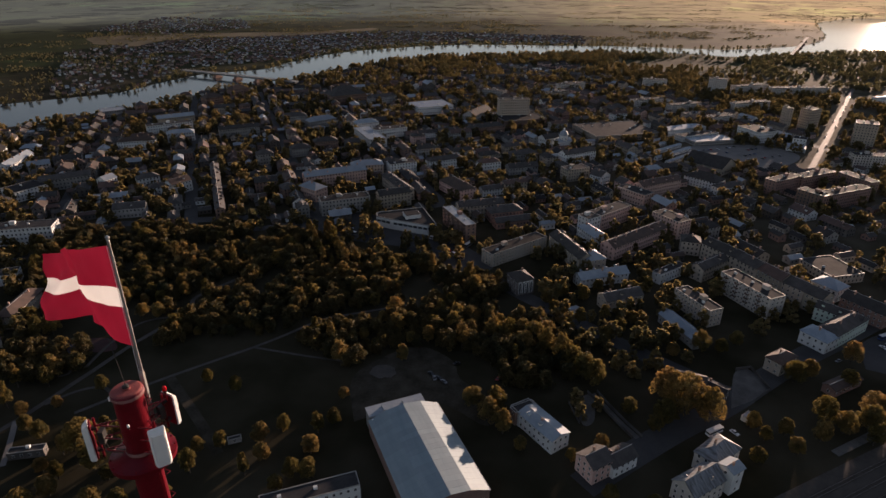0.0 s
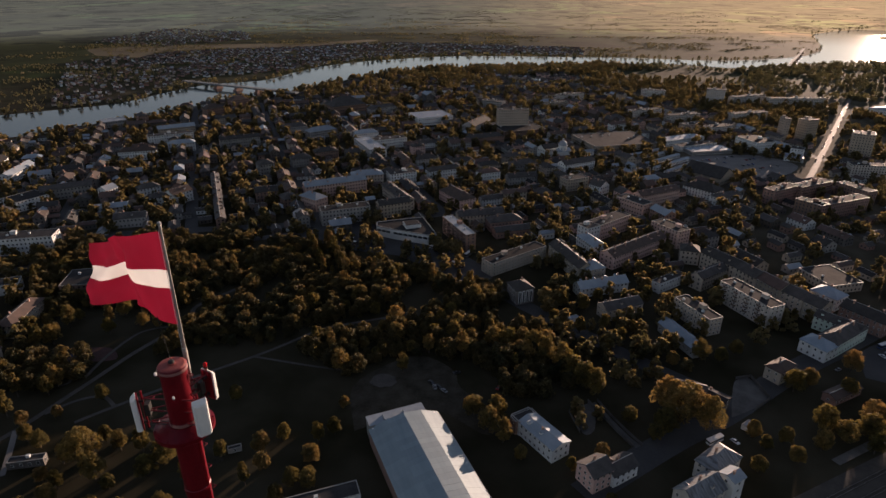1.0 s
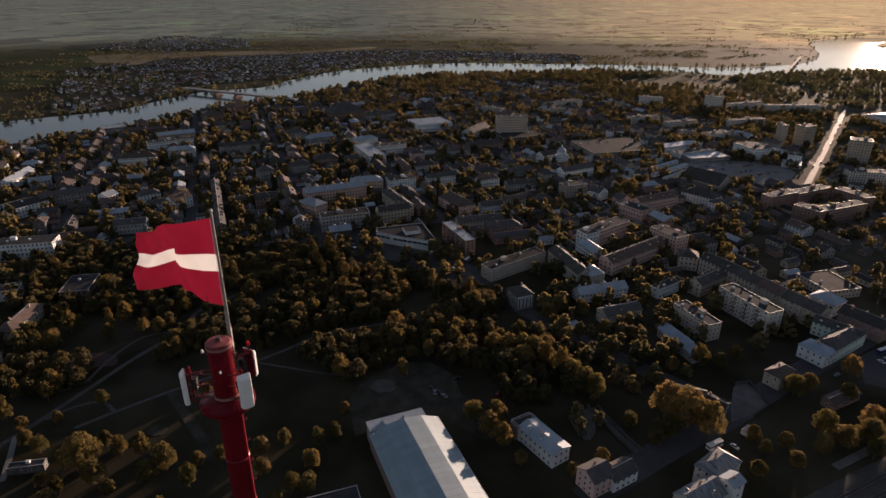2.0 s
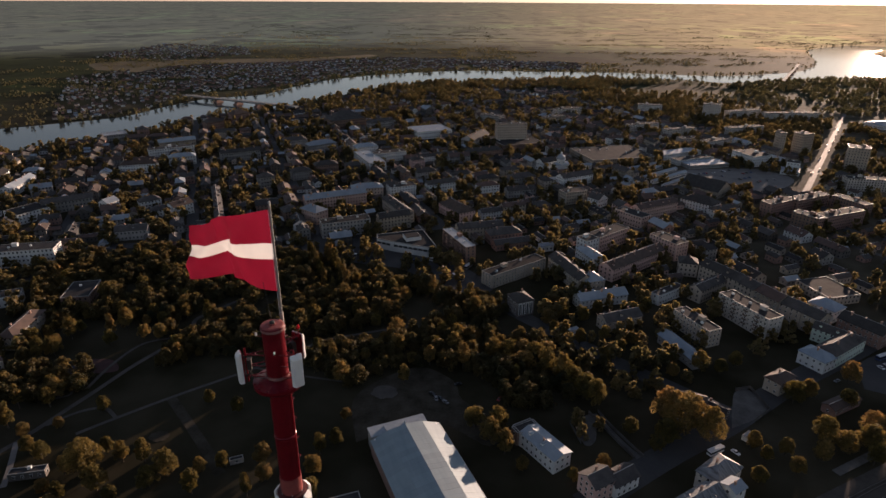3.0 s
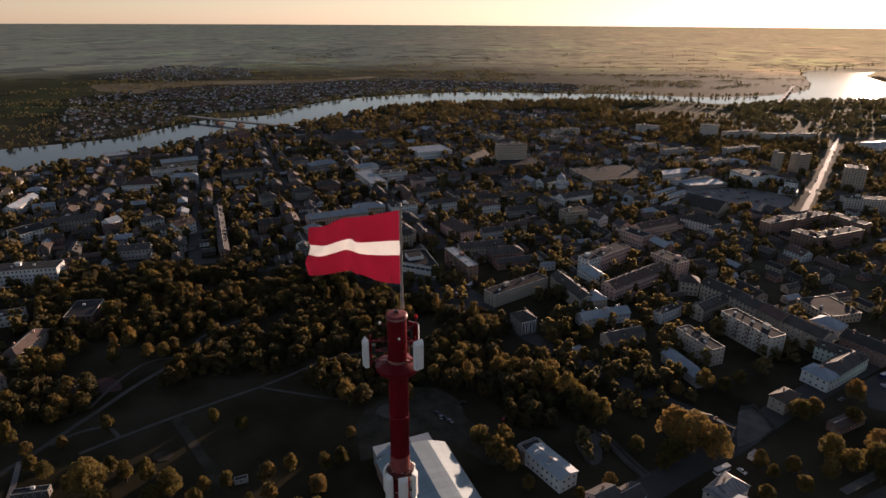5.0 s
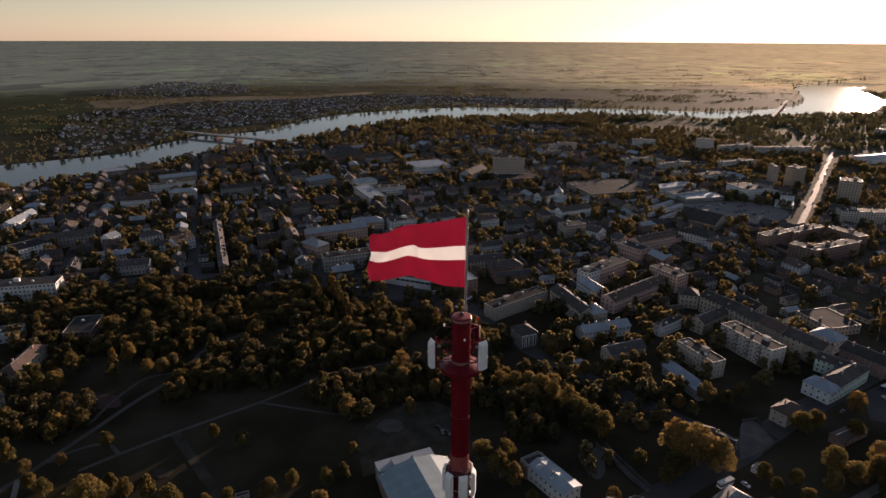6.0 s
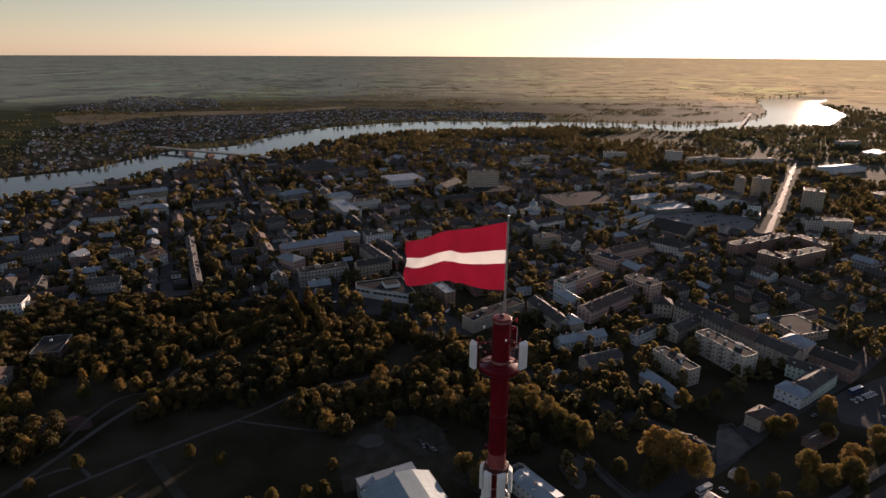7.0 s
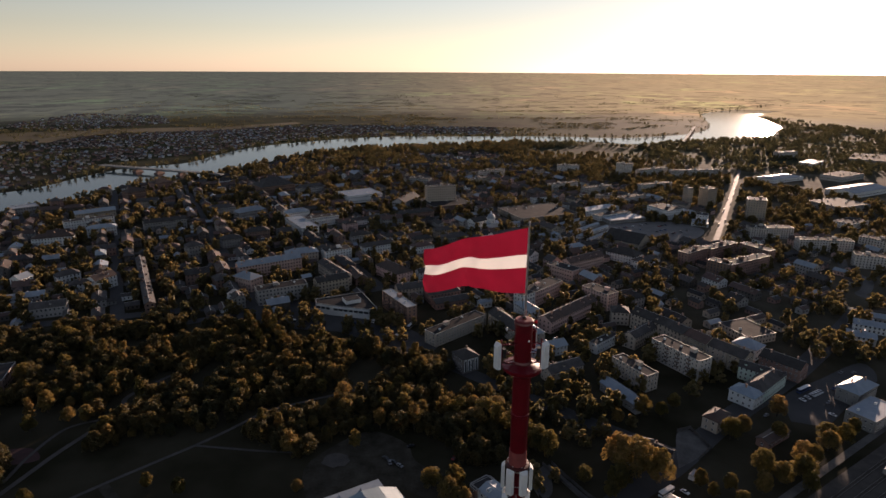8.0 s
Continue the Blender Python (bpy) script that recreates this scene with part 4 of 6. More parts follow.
DARK_STEEL = material("dark_steel", (0.03, 0.03, 0.03), (0.06, 0.055, 0.05), 3.0, 0.5, 0.4)
# opaque white in place of the sun's glint on a small lamp
GLINT_WHITE = material("glint_white_lamp_dome", (0.75, 0.75, 0.72), (0.85, 0.84, 0.8), 3.0, 0.1)
LAMP_RED = material("red_lamp_glass", (0.45, 0.01, 0.015), (0.6, 0.02, 0.02), 3.0, 0.15)

mast = tagged(new("mast"), "slender red and white painted steel mast with antennas", "mast")
MX, MY, MZ = -4.22, 13.6, -1.01     # foot of the mast
mast.matrix_basis = pose(MX, MY, MZ)
bands = [0, 20, 40, 60, 80, 100, 120, 140, 160, 176]


def shaft_radius(z):
    return 0.33 + max(0, 176 - z) * 0.006


for k in range(len(bands) - 1):
    s = Solid().tube([(bands[k], shaft_radius(bands[k])), (bands[k + 1], shaft_radius(bands[k + 1]))], 28)
    part("shaft", s.mesh("shaft", RED if k % 2 else WHITE_PAINT), mast)
part("shaft", Solid().tube([(176, 0.3), (184.2, 0.3)], 32).mesh("shaft", RED), mast)
part("flange", Solid().tube([(184.2, 0.3), (184.22, 0.46), (184.32, 0.46), (184.34, 0.34)], 32).mesh("flange", FLANGE_RED), mast, "dark rusty red flange")
part("shaft", Solid().tube([(184.33, 0.345), (184.95, 0.345)], 32).mesh("shaft", FADED_LIT), mast, "faded pinkish red mast section")
upper = part("shaft", Solid().tube([(184.95, 0.325), (186.5, 0.325), (186.52, 0.345), (186.6, 0.345), (186.62, 0.325), (188.3, 0.325)], 40).mesh("shaft", RED), mast)
skirt = part("skirt", Solid().tube([(188.28, 0.34), (188.4, 0.64), (188.48, 0.735), (188.6, 0.74), (188.62, 0.64), (188.72, 0.35)], 40).mesh("skirt", RED), mast, "flared red platform ring")
part("drum", Solid().tube([(188.72, 0.32), (190.35, 0.32), (190.36, 0.35), (190.42, 0.35), (190.44, 0.33)], 40).mesh("drum", RED), mast)
# the lid's paler pink carries the light on its upward face
part("lid", Solid().tube([(190.43, 0.33), (190.46, 0.325), (190.475, 0.29), (190.48, 0.1), (190.51, 0.1)], 40).mesh("lid", FADED_LIT), mast, "faded lid with its lit pinkish tone painted in")
part("collar", Solid().tube([(188.74, 0.335), (188.79, 0.345), (188.84, 0.335)], 40, caps=False).mesh("collar", DULL), mast, "dull pinkish steel collar")
part("top_ring", Solid().tube([(190.32, 0.352), (190.36, 0.358), (190.4, 0.352)], 40, caps=False).mesh("top_ring", DULL), mast)
# bolts round the skirt
BOLT = Solid().tube([(0, 0.02), (0.05, 0.02)], 6).mesh("bolt", RED)
for k in range(14):
    b = part("bolt", BOLT, skirt)
    w = 2 * math.pi * k / 14
    b.location = (0.69 * math.cos(w), 0.69 * math.sin(w), 188.59)
# rungs on the drum and the shaft
for k in range(7):
    z = 185.4 + k * 0.75
    if 188.2 < z < 188.8:
        continue
    r = 0.325 if z < 188.5 else 0.32
    w = radians(20)
    d, e = Vector((math.sin(w), math.cos(w), 0)), Vector((math.cos(w), -math.sin(w), 0))
    s = Solid()
    o = Vector((0, 0, z))
    s.rod(o + d * r - e * 0.16, o + d * (r + 0.12) - e * 0.16, 0.012, 6).rod(o + d * r + e * 0.16, o + d * (r + 0.12) + e * 0.16, 0.012, 6)
    s.rod(o + d * (r + 0.12) - e * 0.16, o + d * (r + 0.12) + e * 0.16, 0.012, 6)
    part("rung", s.mesh("rung", RED), mast)
# cable run down the side
s = Solid()
for k, w in enumerate((98, 104, 110)):
    a = radians(w)
    s.rod((0.335 * math.sin(a), 0.335 * math.cos(a), 176), (0.335 * math.sin(a), 0.335 * math.cos(a), 188.3), 0.011, 6)
part("cable", s.mesh("cable", RED), mast, "red painted feeder cables")


def sector_antenna(az, z, height, width, reach, face=None, core=0.3, label="white panel antenna on red steel arms", box=True):
    """A panel antenna on a pole at az degrees (clockwise from +y); face: where its cover looks, if not outwards."""
    ob = tagged(new("panel_antenna"), label, "antenna", "antennas on the mast")
    ob.matrix_basis = pose(MX, MY, MZ + z, 0, 0, -az)
    h = height / 2
    pole_y = reach - 0.2
    turn = Matrix.Translation((0, pole_y, 0)) @ Matrix.Rotation(radians(az - face if face is not None else 0), 4, "Z")
    bm = bmesh.new()
    bmesh.ops.create_cube(bm, size=1.0, matrix=Matrix.Diagonal((width, 0.14, height, 1)))
    for v in bm.verts:
        if v.co.y > 0:
            v.co.x *= 0.74
        if v.co.z > 0 and v.co.y > 0:
            v.co.z -= 0.13
    bmesh.ops.bevel(bm, geom=list(bm.edges), offset=0.02, segments=2, affect="EDGES")
    bm.transform(turn @ Matrix.Translation((0, 0.2, 0)))
    me = bpy.data.meshes.new("cover")
    bm.to_mesh(me)
    bm.free()
    me.materials.append(PANEL_WHITE)
    part("cover", me, ob)
    part("mount_pole", Solid().rod((0, pole_y, -h * 1.05), (0, pole_y, h * 1.12), 0.028, 10).mesh("mount_pole", STEEL if core < 0.3 or not box else RED), ob)
    for q in (-0.6, 0.6):
        s = Solid().box(-0.05, 0.05, -0.02, 0.14, q * h - 0.03, q * h + 0.03, m=turn)
        part("clamp", s.mesh("clamp", DARK_STEEL), ob)
    for q in (-0.7, 0.0, 0.7) if box else (-0.6, 0.6):
        s = Solid().rod((-0.14, core * 0.9, q * h), (0, pole_y, q * h), 0.018, 8).rod((0.14, core * 0.9, q * h), (0, pole_y, q * h), 0.018, 8)
        if box:
            s.rod((-0.07, (core + pole_y) / 2, q * h), (0.07, (core + pole_y) / 2, q * h), 0.014, 8)
        part("bracket", s.mesh("bracket", RED if box else STEEL), ob)
    if box:
        # plate added to give the cover's back a red tone
        part("back_plate", Solid().box(-width * 0.42, width * 0.42, 0.09, 0.125, -h * 0.92, h * 0.92, m=turn).mesh("back_plate", RED), ob, "red plate behind the antenna cover")
        part("radio_box", Solid().box(-0.1, 0.1, pole_y - 0.15, pole_y - 0.03, -0.12, 0.22).mesh("radio_box", DARK_STEEL), ob)
        k = Solid()
        for q in (-0.05, 0.04):
            k.rod((q, pole_y - 0.09, -0.12), (q * 1.4, pole_y - 0.12, -h * 0.7), 0.012, 6).rod((q * 1.4, pole_y - 0.12, -h * 0.7), (q, core, -h * 0.95), 0.012, 6)
        part("cable", k.mesh("cable", DARK_STEEL), ob, "black jumper cables")
    for q in (-0.08, 0.0, 0.08):
        part("plug", Solid().rod(turn @ Vector((q, 0.2, -h - 0.06)), turn @ Vector((q, 0.2, -h + 0.01)), 0.014, 6).mesh("plug", DARK_STEEL), ob)
    return ob


sector_antenna(260, 189.17, 1.05, 0.33, 1.06, 240)
sector_antenna(116, 189.21, 1.05, 0.38, 0.88, 143)
sector_antenna(38, 189.38, 0.9, 0.42, 0.9, 28)
for az in (45, 105, 165, 225, 285, 345):
    sector_antenna(az, 183.75, 1.1, 0.36, 0.55, core=0.3, label="white panel antenna close to the mast", box=False)
for az in (15, 75, 135, 195, 255, 315):
    sector_antenna(az, 182.5, 1.0, 0.34, 0.52, core=0.3, label="white panel antenna close to the mast", box=False)

# warning lamps
for x, y, z, h, q in ((0.6, 0.45, 190.1, 0.3, 0.8), (0.1, -0.42, 189.75, 0.1, 0.5)):
    lamp = tagged(new("warning_lamp"), "small red aircraft warning lamp on the mast" if q > 0.6 else "tiny lamp on the mast drum, sun glint painted white", "lamp")
    lamp.matrix_basis = pose(MX + x, MY + y, MZ + z - h)
    s = Solid().rod((0, 0, 0), (0, 0, h - 0.06), 0.02 * q, 8)
    v = Vector((-x, -y, 0)).normalized() * (math.hypot(x, y) - 0.3)
    s.rod((0, 0, 0.03), (v.x, v.y, 0.03), 0.018, 8)
    part("bracket", s.mesh("bracket", RED), lamp)
    part("socket", Solid().tube([(h - 0.08 * q, 0.055 * q), (h - 0.02 * q, 0.06 * q)], 14).mesh("socket", DARK_STEEL), lamp)
    part("dome", Solid().tube([(h - 0.02 * q, 0.06 * q), (h + 0.05 * q, 0.065 * q), (h + 0.1 * q, 0.05 * q), (h + 0.13 * q, 0.015 * q)], 16).mesh("dome", LAMP_RED if q > 0.6 else GLINT_WHITE), lamp, "red glass dome" if q > 0.6 else "white dome with the sun glint in its colour")
# small sensor on a thin arm
sensor = tagged(new("sensor"), "small white weather sensor on a thin arm", "sensor")
a = radians(290)
sensor.matrix_basis = pose(MX + 0.62 * math.sin(a), MY + 0.62 * math.cos(a), MZ + 190.0)
part("arm", Solid().rod((0, 0, -0.04), (-0.32 * math.sin(a), -0.32 * math.cos(a), -0.04), 0.01, 6).mesh("arm", RED), sensor)
part("body", Solid().tube([(-0.05, 0.02), (-0.04, 0.035), (0.04, 0.035), (0.06, 0.012)], 12).mesh("body", PANEL_WHITE), sensor)
# whip aerial on the top disc
aerial = tagged(new("whip_aerial"), "thin dark whip aerial on the mast top", "aerial")
aerial.matrix_basis = pose(MX - 0.02, MY + 0.05, MZ + 190.47)
part("rod", Solid().rod((0, 0, 0), (-0.12, 0.03, 1.3), 0.008, 6).mesh("rod", DARK_STEEL), aerial)
part("foot", Solid().tube([(0, 0.05), (0.05, 0.05), (0.07, 0.02)], 12).mesh("foot", DARK_STEEL), aerial)
# lightning spike hub
part("cap", Solid().tube([(190.46, 0.08), (190.56, 0.07), (190.58, 0.03)], 14).mesh("cap", DARK_STEEL), mast)

# flagpole held at the back of the mast by two bars
flagpole = tagged(new("flagpole"), "tall pale steel flagpole clamped to the mast", "flagpole")
flagpole.matrix_basis = pose(MX + 0.16, MY + 0.47, MZ)
part("pole", Solid().tube([(188.9, 0.04), (192.2, 0.036), (193.9, 0.03), (193.93, 0.015)], 16).mesh("pole", STEEL), flagpole)
part("finial", Solid().tube([(193.92, 0.02), (193.95, 0.045), (193.99, 0.045), (194.02, 0.015)], 14).mesh("finial", STEEL), flagpole)
for z in (189.3, 190.2):
    s = Solid().rod((0, 0, z), (-0.14, -0.44, z), 0.03, 8)
    part("arm", s.mesh("arm", RED), flagpole)
part("clamp_bar", Solid().box(-0.05, 0.05, -0.06, 0.02, 190.0, 190.62).mesh("clamp_bar", COPING), flagpole, "white flat clamp bar")
part("halyard", Solid().rod((-0.05, -0.03, 190.4), (-0.045, -0.02, 193.8), 0.006, 6).mesh("halyard", WHITE_PAINT), flagpole)


def flag_material(name, a, b):
    m = material(name, a, b, 1.2, 0.75, bump=0.15, fine=25, leaf=0.3)
    return m


CLOTH_RED = flag_material("dark_red_flag_cloth", (0.16, 0.005, 0.018), (0.21, 0.008, 0.026))
CLOTH_WHITE = flag_material("white_flag_cloth", (0.66, 0.66, 0.66), (0.74, 0.74, 0.73))
flag = tagged(new("flag"), "dark red flag with white middle stripe, flying", "flag")
FLAG_AZ = radians(-53)
flag.matrix_basis = pose(MX + 0.16, MY + 0.47, MZ + 191.27, 0, 0, 90 - math.degrees(FLAG_AZ))
HOIST, FLY = 2.5, 4.5


def cloth(s, q):
    """Where the cloth lies: s along the fly, q up the hoist (0 to 1); the top edge sags towards the fly."""
    x = FLY * s * (1 - 0.05 * s) * (0.97 + 0.07 * q) + 0.04
    up = HOIST * q
    z = up * (1 - 0.38 * s) + 0.06 * math.sin(5 * s + 1) * s - 0.5 * s - 0.12 * s * math.sin(9 * s)
    y = 0.32 * s ** 0.8 * math.sin(7.5 * s - 1.6 * q + 0.4) + 0.12 * s * math.sin(15 * s + 4 * q) + 0.05 * s * math.sin(28 * s - 5 * q) + 0.035 * (0.3 + s) * math.sin(17 * s + 13 * q) + 0.018 * math.sin(41 * s - 9 * q) * s
    return (x, y, z)


def stripe(name, q0, q1, mat, n=96, k=14):
    vs = [cloth(i / n, q0 + (q1 - q0) * j / k) for i in range(n + 1) for j in range(k + 1)]
    fs = [(i * (k + 1) + j, (i + 1) * (k + 1) + j, (i + 1) * (k + 1) + j + 1, i * (k + 1) + j + 1) for i in range(n) for j in range(k)]
    me = raw_mesh(name, vs, fs, mat)
    me.polygons.foreach_set("use_smooth", [True] * len(fs))
    ob = part(name, me, flag)
    return ob


tagged(stripe("lower_stripe", 0.0, 0.4, CLOTH_RED), "dark red stripe")
tagged(stripe("middle_stripe", 0.4, 0.6, CLOTH_WHITE, k=6), "white stripe")
tagged(stripe("upper_stripe", 0.6, 1.0, CLOTH_RED), "dark red stripe")

# ---- bridges ----
CONCRETE = material("bridge_concrete", (0.14, 0.15, 0.15), (0.21, 0.22, 0.215), 0.1, 0.9, bump=0.2)

PIER_STONE = material("reddish_pier_stone", (0.14, 0.09, 0.075), (0.22, 0.14, 0.115), 0.3, 0.9, bump=0.3)


def bridge(a, b, width, z, piers, label):
    a, b = Vector(a), Vector(b)
    d = b - a
    ob = tagged(new("bridge"), label, "bridge")
    ob.matrix_basis = pose(a.x, a.y, 0, 0, 0, math.degrees(math.atan2(d.y, d.x)))
    n = d.length
    part("deck", Solid().box(0, n, -width / 2, width / 2, z - 1.0, z).box(0, n, -width / 2 + 1, width / 2 - 1, z - 2.6, z - 1.0).mesh("deck", CONCRETE), ob)
    for side in (-1, 1):
        s = Solid().box(0, n, side * width / 2 - 0.1, side * width / 2 + 0.1, z + 0.9, z + 1.1)
        for k in range(int(n / 6)):
            s.box(k * 6, k * 6 + 0.2, side * width / 2 - 0.08, side * width / 2 + 0.08, z, z + 0.9)
        part("railing", s.mesh("railing", STEEL), ob)
    for p in piers:
        s = Solid().box(p * n - 3, p * n + 3, -width / 2, width / 2, -1, z - 2.6).box(p * n - 4.5, p * n + 4.5, -width / 2 - 3, width / 2 + 3, -1, 3.0)
        part("pier", s.mesh("pier", PIER_STONE), ob, "stout reddish stone pier")
    return ob


bridge((-545, 1264), (-280, 1130), 12, 9, (0.32, 0.5, 0.68), "long concrete road bridge on stout piers over the river")
bridge((850, 1560), (1120, 1990), 7, 8, (0.15, 0.32, 0.5, 0.68, 0.85), "low railway bridge over the far river bend")

# ---- special buildings ----
def sports_hall(x, y, L, D, h, turn):
    """A long hall with a many-facetted sheet roof and a low annex at its far end."""
    taken.append((x, y, L / 2 + 4, D / 2, radians(turn)))
    root = tagged(new("sports_hall"), "large hall with pale blue-grey facetted sheet-metal roof", "hall")
    root.matrix_basis = pose(x, y, 0, 0, 0, turn)
    prof = [(-0.5, 0), (-0.25, 3.2), (0, 4.5), (0.25, 3.5), (0.5, 0)]
    s = Solid().box(-L / 2 + 0.3, L / 2 - 0.3, -D / 2 + 0.3, D / 2 - 0.3, -0.3, h - 0.2)
    for x0, x1 in ((-L / 2 + 0.3, -L / 2 + 0.7), (L / 2 - 0.7, L / 2 - 0.3)):
        vs = [(xx, q * (D - 0.6), h - 0.2 + max(0, r - 0.25)) for xx in (x0, x1) for q, r in prof]
        s.add(vs, [(0, 1, 2, 3, 4), (9, 8, 7, 6, 5), (0, 5, 6, 1), (1, 6, 7, 2), (2, 7, 8, 3), (3, 8, 9, 4)])
    part("wall", s.mesh("wall", WALLS["brick"]), root)
    for k in range(4):
        (q0, r0), (q1, r1) = prof[k], prof[k + 1]
        n = 18
        for j in range(n):
            a, b = -L / 2 + L * j / n + 0.02, -L / 2 + L * (j + 1) / n - 0.02
            v = [(xx, q * D, h + r + dz) for dz in (0, -0.12) for xx, q, r in ((a, q0, r0), (b, q0, r0), (b, q1, r1), (a, q1, r1))]
            part("roof_sheet", raw_mesh("roof_sheet", v, [(0, 1, 2, 3), (7, 6, 5, 4), (0, 4, 5, 1), (1, 5, 6, 2), (2, 6, 7, 3), (3, 7, 4, 0)], HALL_SHEET), root)
    s = Solid()
    for k in range(30):
        s.box(-L / 2 + 1 + k * (L - 2) / 29 - 0.15, -L / 2 + 1 + k * (L - 2) / 29 + 0.15, D / 2 - 0.2, D / 2 + 0.35, h - 0.6, h + 0.12)
    part("gutter", s.box(-L / 2, L / 2, D / 2 + 0.05, D / 2 + 0.3, h - 0.35, h - 0.15).mesh("gutter", STEEL), root)
    annex = part("annex", Solid().box(-L / 2 - 7, -L / 2 + 0.25, -D / 2 + 1, D / 2 - 6, -0.3, h + 1.4).mesh("annex", WALLS["grey"]), root, "low flat annex")
    part("annex_roof", Solid().box(-L / 2 - 7.3, -L / 2 - 0.1, -D / 2 + 0.7, D / 2 - 5.7, h + 1.4, h + 1.7).box(-L / 2 - 4.5, -L / 2 - 0.6, 1.0, 8.0, h + 1.7, h + 3.0).box(-L / 2 - 5.5, -L / 2 - 1.0, -9.0, -4.0, h + 1.7, h + 2.5).mesh("annex_roof", ROOFS["tin"]), annex)
    for yy in (-D / 2 + 2, D / 2 - 2):
        fl = part("floodlight", Solid().tube([(h, 0.25), (h + 0.5, 0.45), (h + 0.6, 0.4)], 10).mesh("floodlight", PANEL_WHITE), root)
        fl.location = (-L / 2 + 1, yy, 0.3)
    for k in range(8):
        w = part("window", WINDOW, root)
        w.matrix_basis = pose(L / 2 - 0.3, -D / 2 + 3 + k * (D - 6) / 7, 3.0, 0, 0, 90)
    return root


HALL_SHEET = material("blue_grey_roof_sheet", (0.18, 0.24, 0.27), (0.25, 0.31, 0.335), 0.08, 0.6, 0.1, bump=0.05, vary=0.06, stretch=(0.3, 2, 1))
sports_hall(-6.6, 199.9, 58.2, 34.6, 8, -67.0)

# corner building with two gabled wings and a stair tower
house(106.3, 185.6, 18.8, 10.9, 9, 31, "gable", "panel", "patch", 3, "old_school", "pale corner building with patched steep sheet roof", rise_=4.5)
house(121.0, 203.0, 18.0, 11.0, 9, 38, "hip", "panel", "patch", 3, "old_school", "pale wing with steep patched hip roof", rise_=4.0)
house(121.2, 190.6, 7.0, 7.0, 12, 31, "gable", "white", "tin", 3, "stair_tower", "square white stair tower with sloping tin roof", rise_=1.6)


def bus_terminal():
    """A wedge-shaped white hall with a black roof and a raised roof room."""
    outline = [(-59.2, 479.5), (-58.2, 470.4), (-43.7, 463.0), (-14.4, 451.3), (-7.1, 453.9), (-19.8, 492.4)]
    cx, cy = -30.0, 470.0
    taken.append((cx, cy, 30, 20, radians(GRID)))
    root = tagged(new("commercial_hall"), "wedge-shaped white hall with black flat roof", "building")
    root.matrix_basis = pose(cx, cy, 0)
    p = [(a - cx, b - cy) for a, b in outline]
    n = len(p)

    def prism(z0, z1, k):
        return [(a * k, b * k, z) for z in (z0, z1) for a, b in p], [(i, (i + 1) % n, n + (i + 1) % n, n + i) for i in range(n)] + [tuple(range(n - 1, -1, -1)), tuple(range(n, 2 * n))]
    part("wall", Solid().add(*prism(-0.3, 8.4, 1.0)).mesh("wall", WALLS["white"]), root)
    part("roof", Solid().add(*prism(8.4, 8.6, 0.97)).mesh("roof", ROOFS["bitumen"]), root)
    for i in range(n):
        a, b = Vector(p[i]), Vector(p[(i + 1) % n])
        d = (b - a)
        m = pose(a.x, a.y, 0, 0, 0, math.degrees(math.atan2(d.y, d.x)))
        part("parapet", Solid().box(0, d.length, -0.05, 0.4, 8.4, 9.2, 0, m).mesh("parapet", COPING), root)
        for k in range(int(d.length / 4.5)):
            g = Solid().box(0.6 + k * 4.5, 4.4 + k * 4.5, -0.08, 0.02, 4.6, 6.6, 0, m)
            part("window_band", g.mesh("window_band", GLASS), root)
    room = part("roof_room", Solid().box(-7, 6, -6, 5, 8.6, 11.6, 0, pose(2, 2, 0, 0, 0, 20)).mesh("roof_room", WALLS["white"]), root, "raised white roof room")
    part("room_roof", Solid().box(-6.6, 5.6, -5.6, 4.6, 11.6, 11.9, 0, pose(2, 2, 0, 0, 0, 20)).mesh("room_roof", ROOFS["bitumen"]), room)


bus_terminal()


def chapel(x, y):
    root = tagged(new("chapel"), "white domed chapel with a pale metal cupola", "church")
    root.matrix_basis = pose(x, y, 0, 0, 0, GRID)
    taken.append((x, y, 10, 9, 0))
    part("wall", Solid().box(-9, 9, -5, 5, -0.3, 9).mesh("wall", WALLS["white"]), root)
    part("roof", roof_solid("gable", 18, 10, 9.2).mesh("roof", ROOFS["tin"]), root)
    part("drum", Solid().tube([(8.5, 5.2), (15, 5.2), (15.1, 5.7), (15.6, 5.7)], 16).mesh("drum", WALLS["white"]), root)
    part("dome", Solid().tube([(15.6, 5.3)] + [(15.6 + 5.6 * math.sin(a), 5.3 * math.cos(a)) for a in (0.3, 0.6, 0.9, 1.15, 1.35)], 20).mesh("dome", ROOFS["tin"]), root)
    part("lantern", Solid().tube([(20.8, 1.0), (23, 1.0), (23.1, 1.3), (24.4, 0.1)], 10).mesh("lantern", WALLS["white"]), root)
    for k in range(8):
        w = part("window", WINDOW, root)
        w.matrix_basis = pose(5.2 * math.sin(k * 0.785), -5.2 * math.cos(k * 0.785), 11, 0, 0, k * 45)


chapel(142, 722)

# halls, flats and sheds beyond the market
house(380.4, 386, 22, 12, 6, -38, "gable", "white", "tin", 2, label="low white hall with shining tin roof", rise_=2.5)
house(358, 369, 19, 13, 6, -38, "gable", "white", "tin", 2, label="pale workshop with shining tin roof", rise_=2.5)
house(402, 402, 20, 11, 5, -38, "gable", "grey", "tin", 1, label="grey shed with shining tin roof", rise_=2.0)
house(686, 792, 64, 52, 9, 14, "flat", "grey", "slate", 2)
house(800, 890, 105, 46, 9, 22, "gable", "white", "tin", 1, label="long white exhibition hall with pale low-pitched roof", rise_=4)
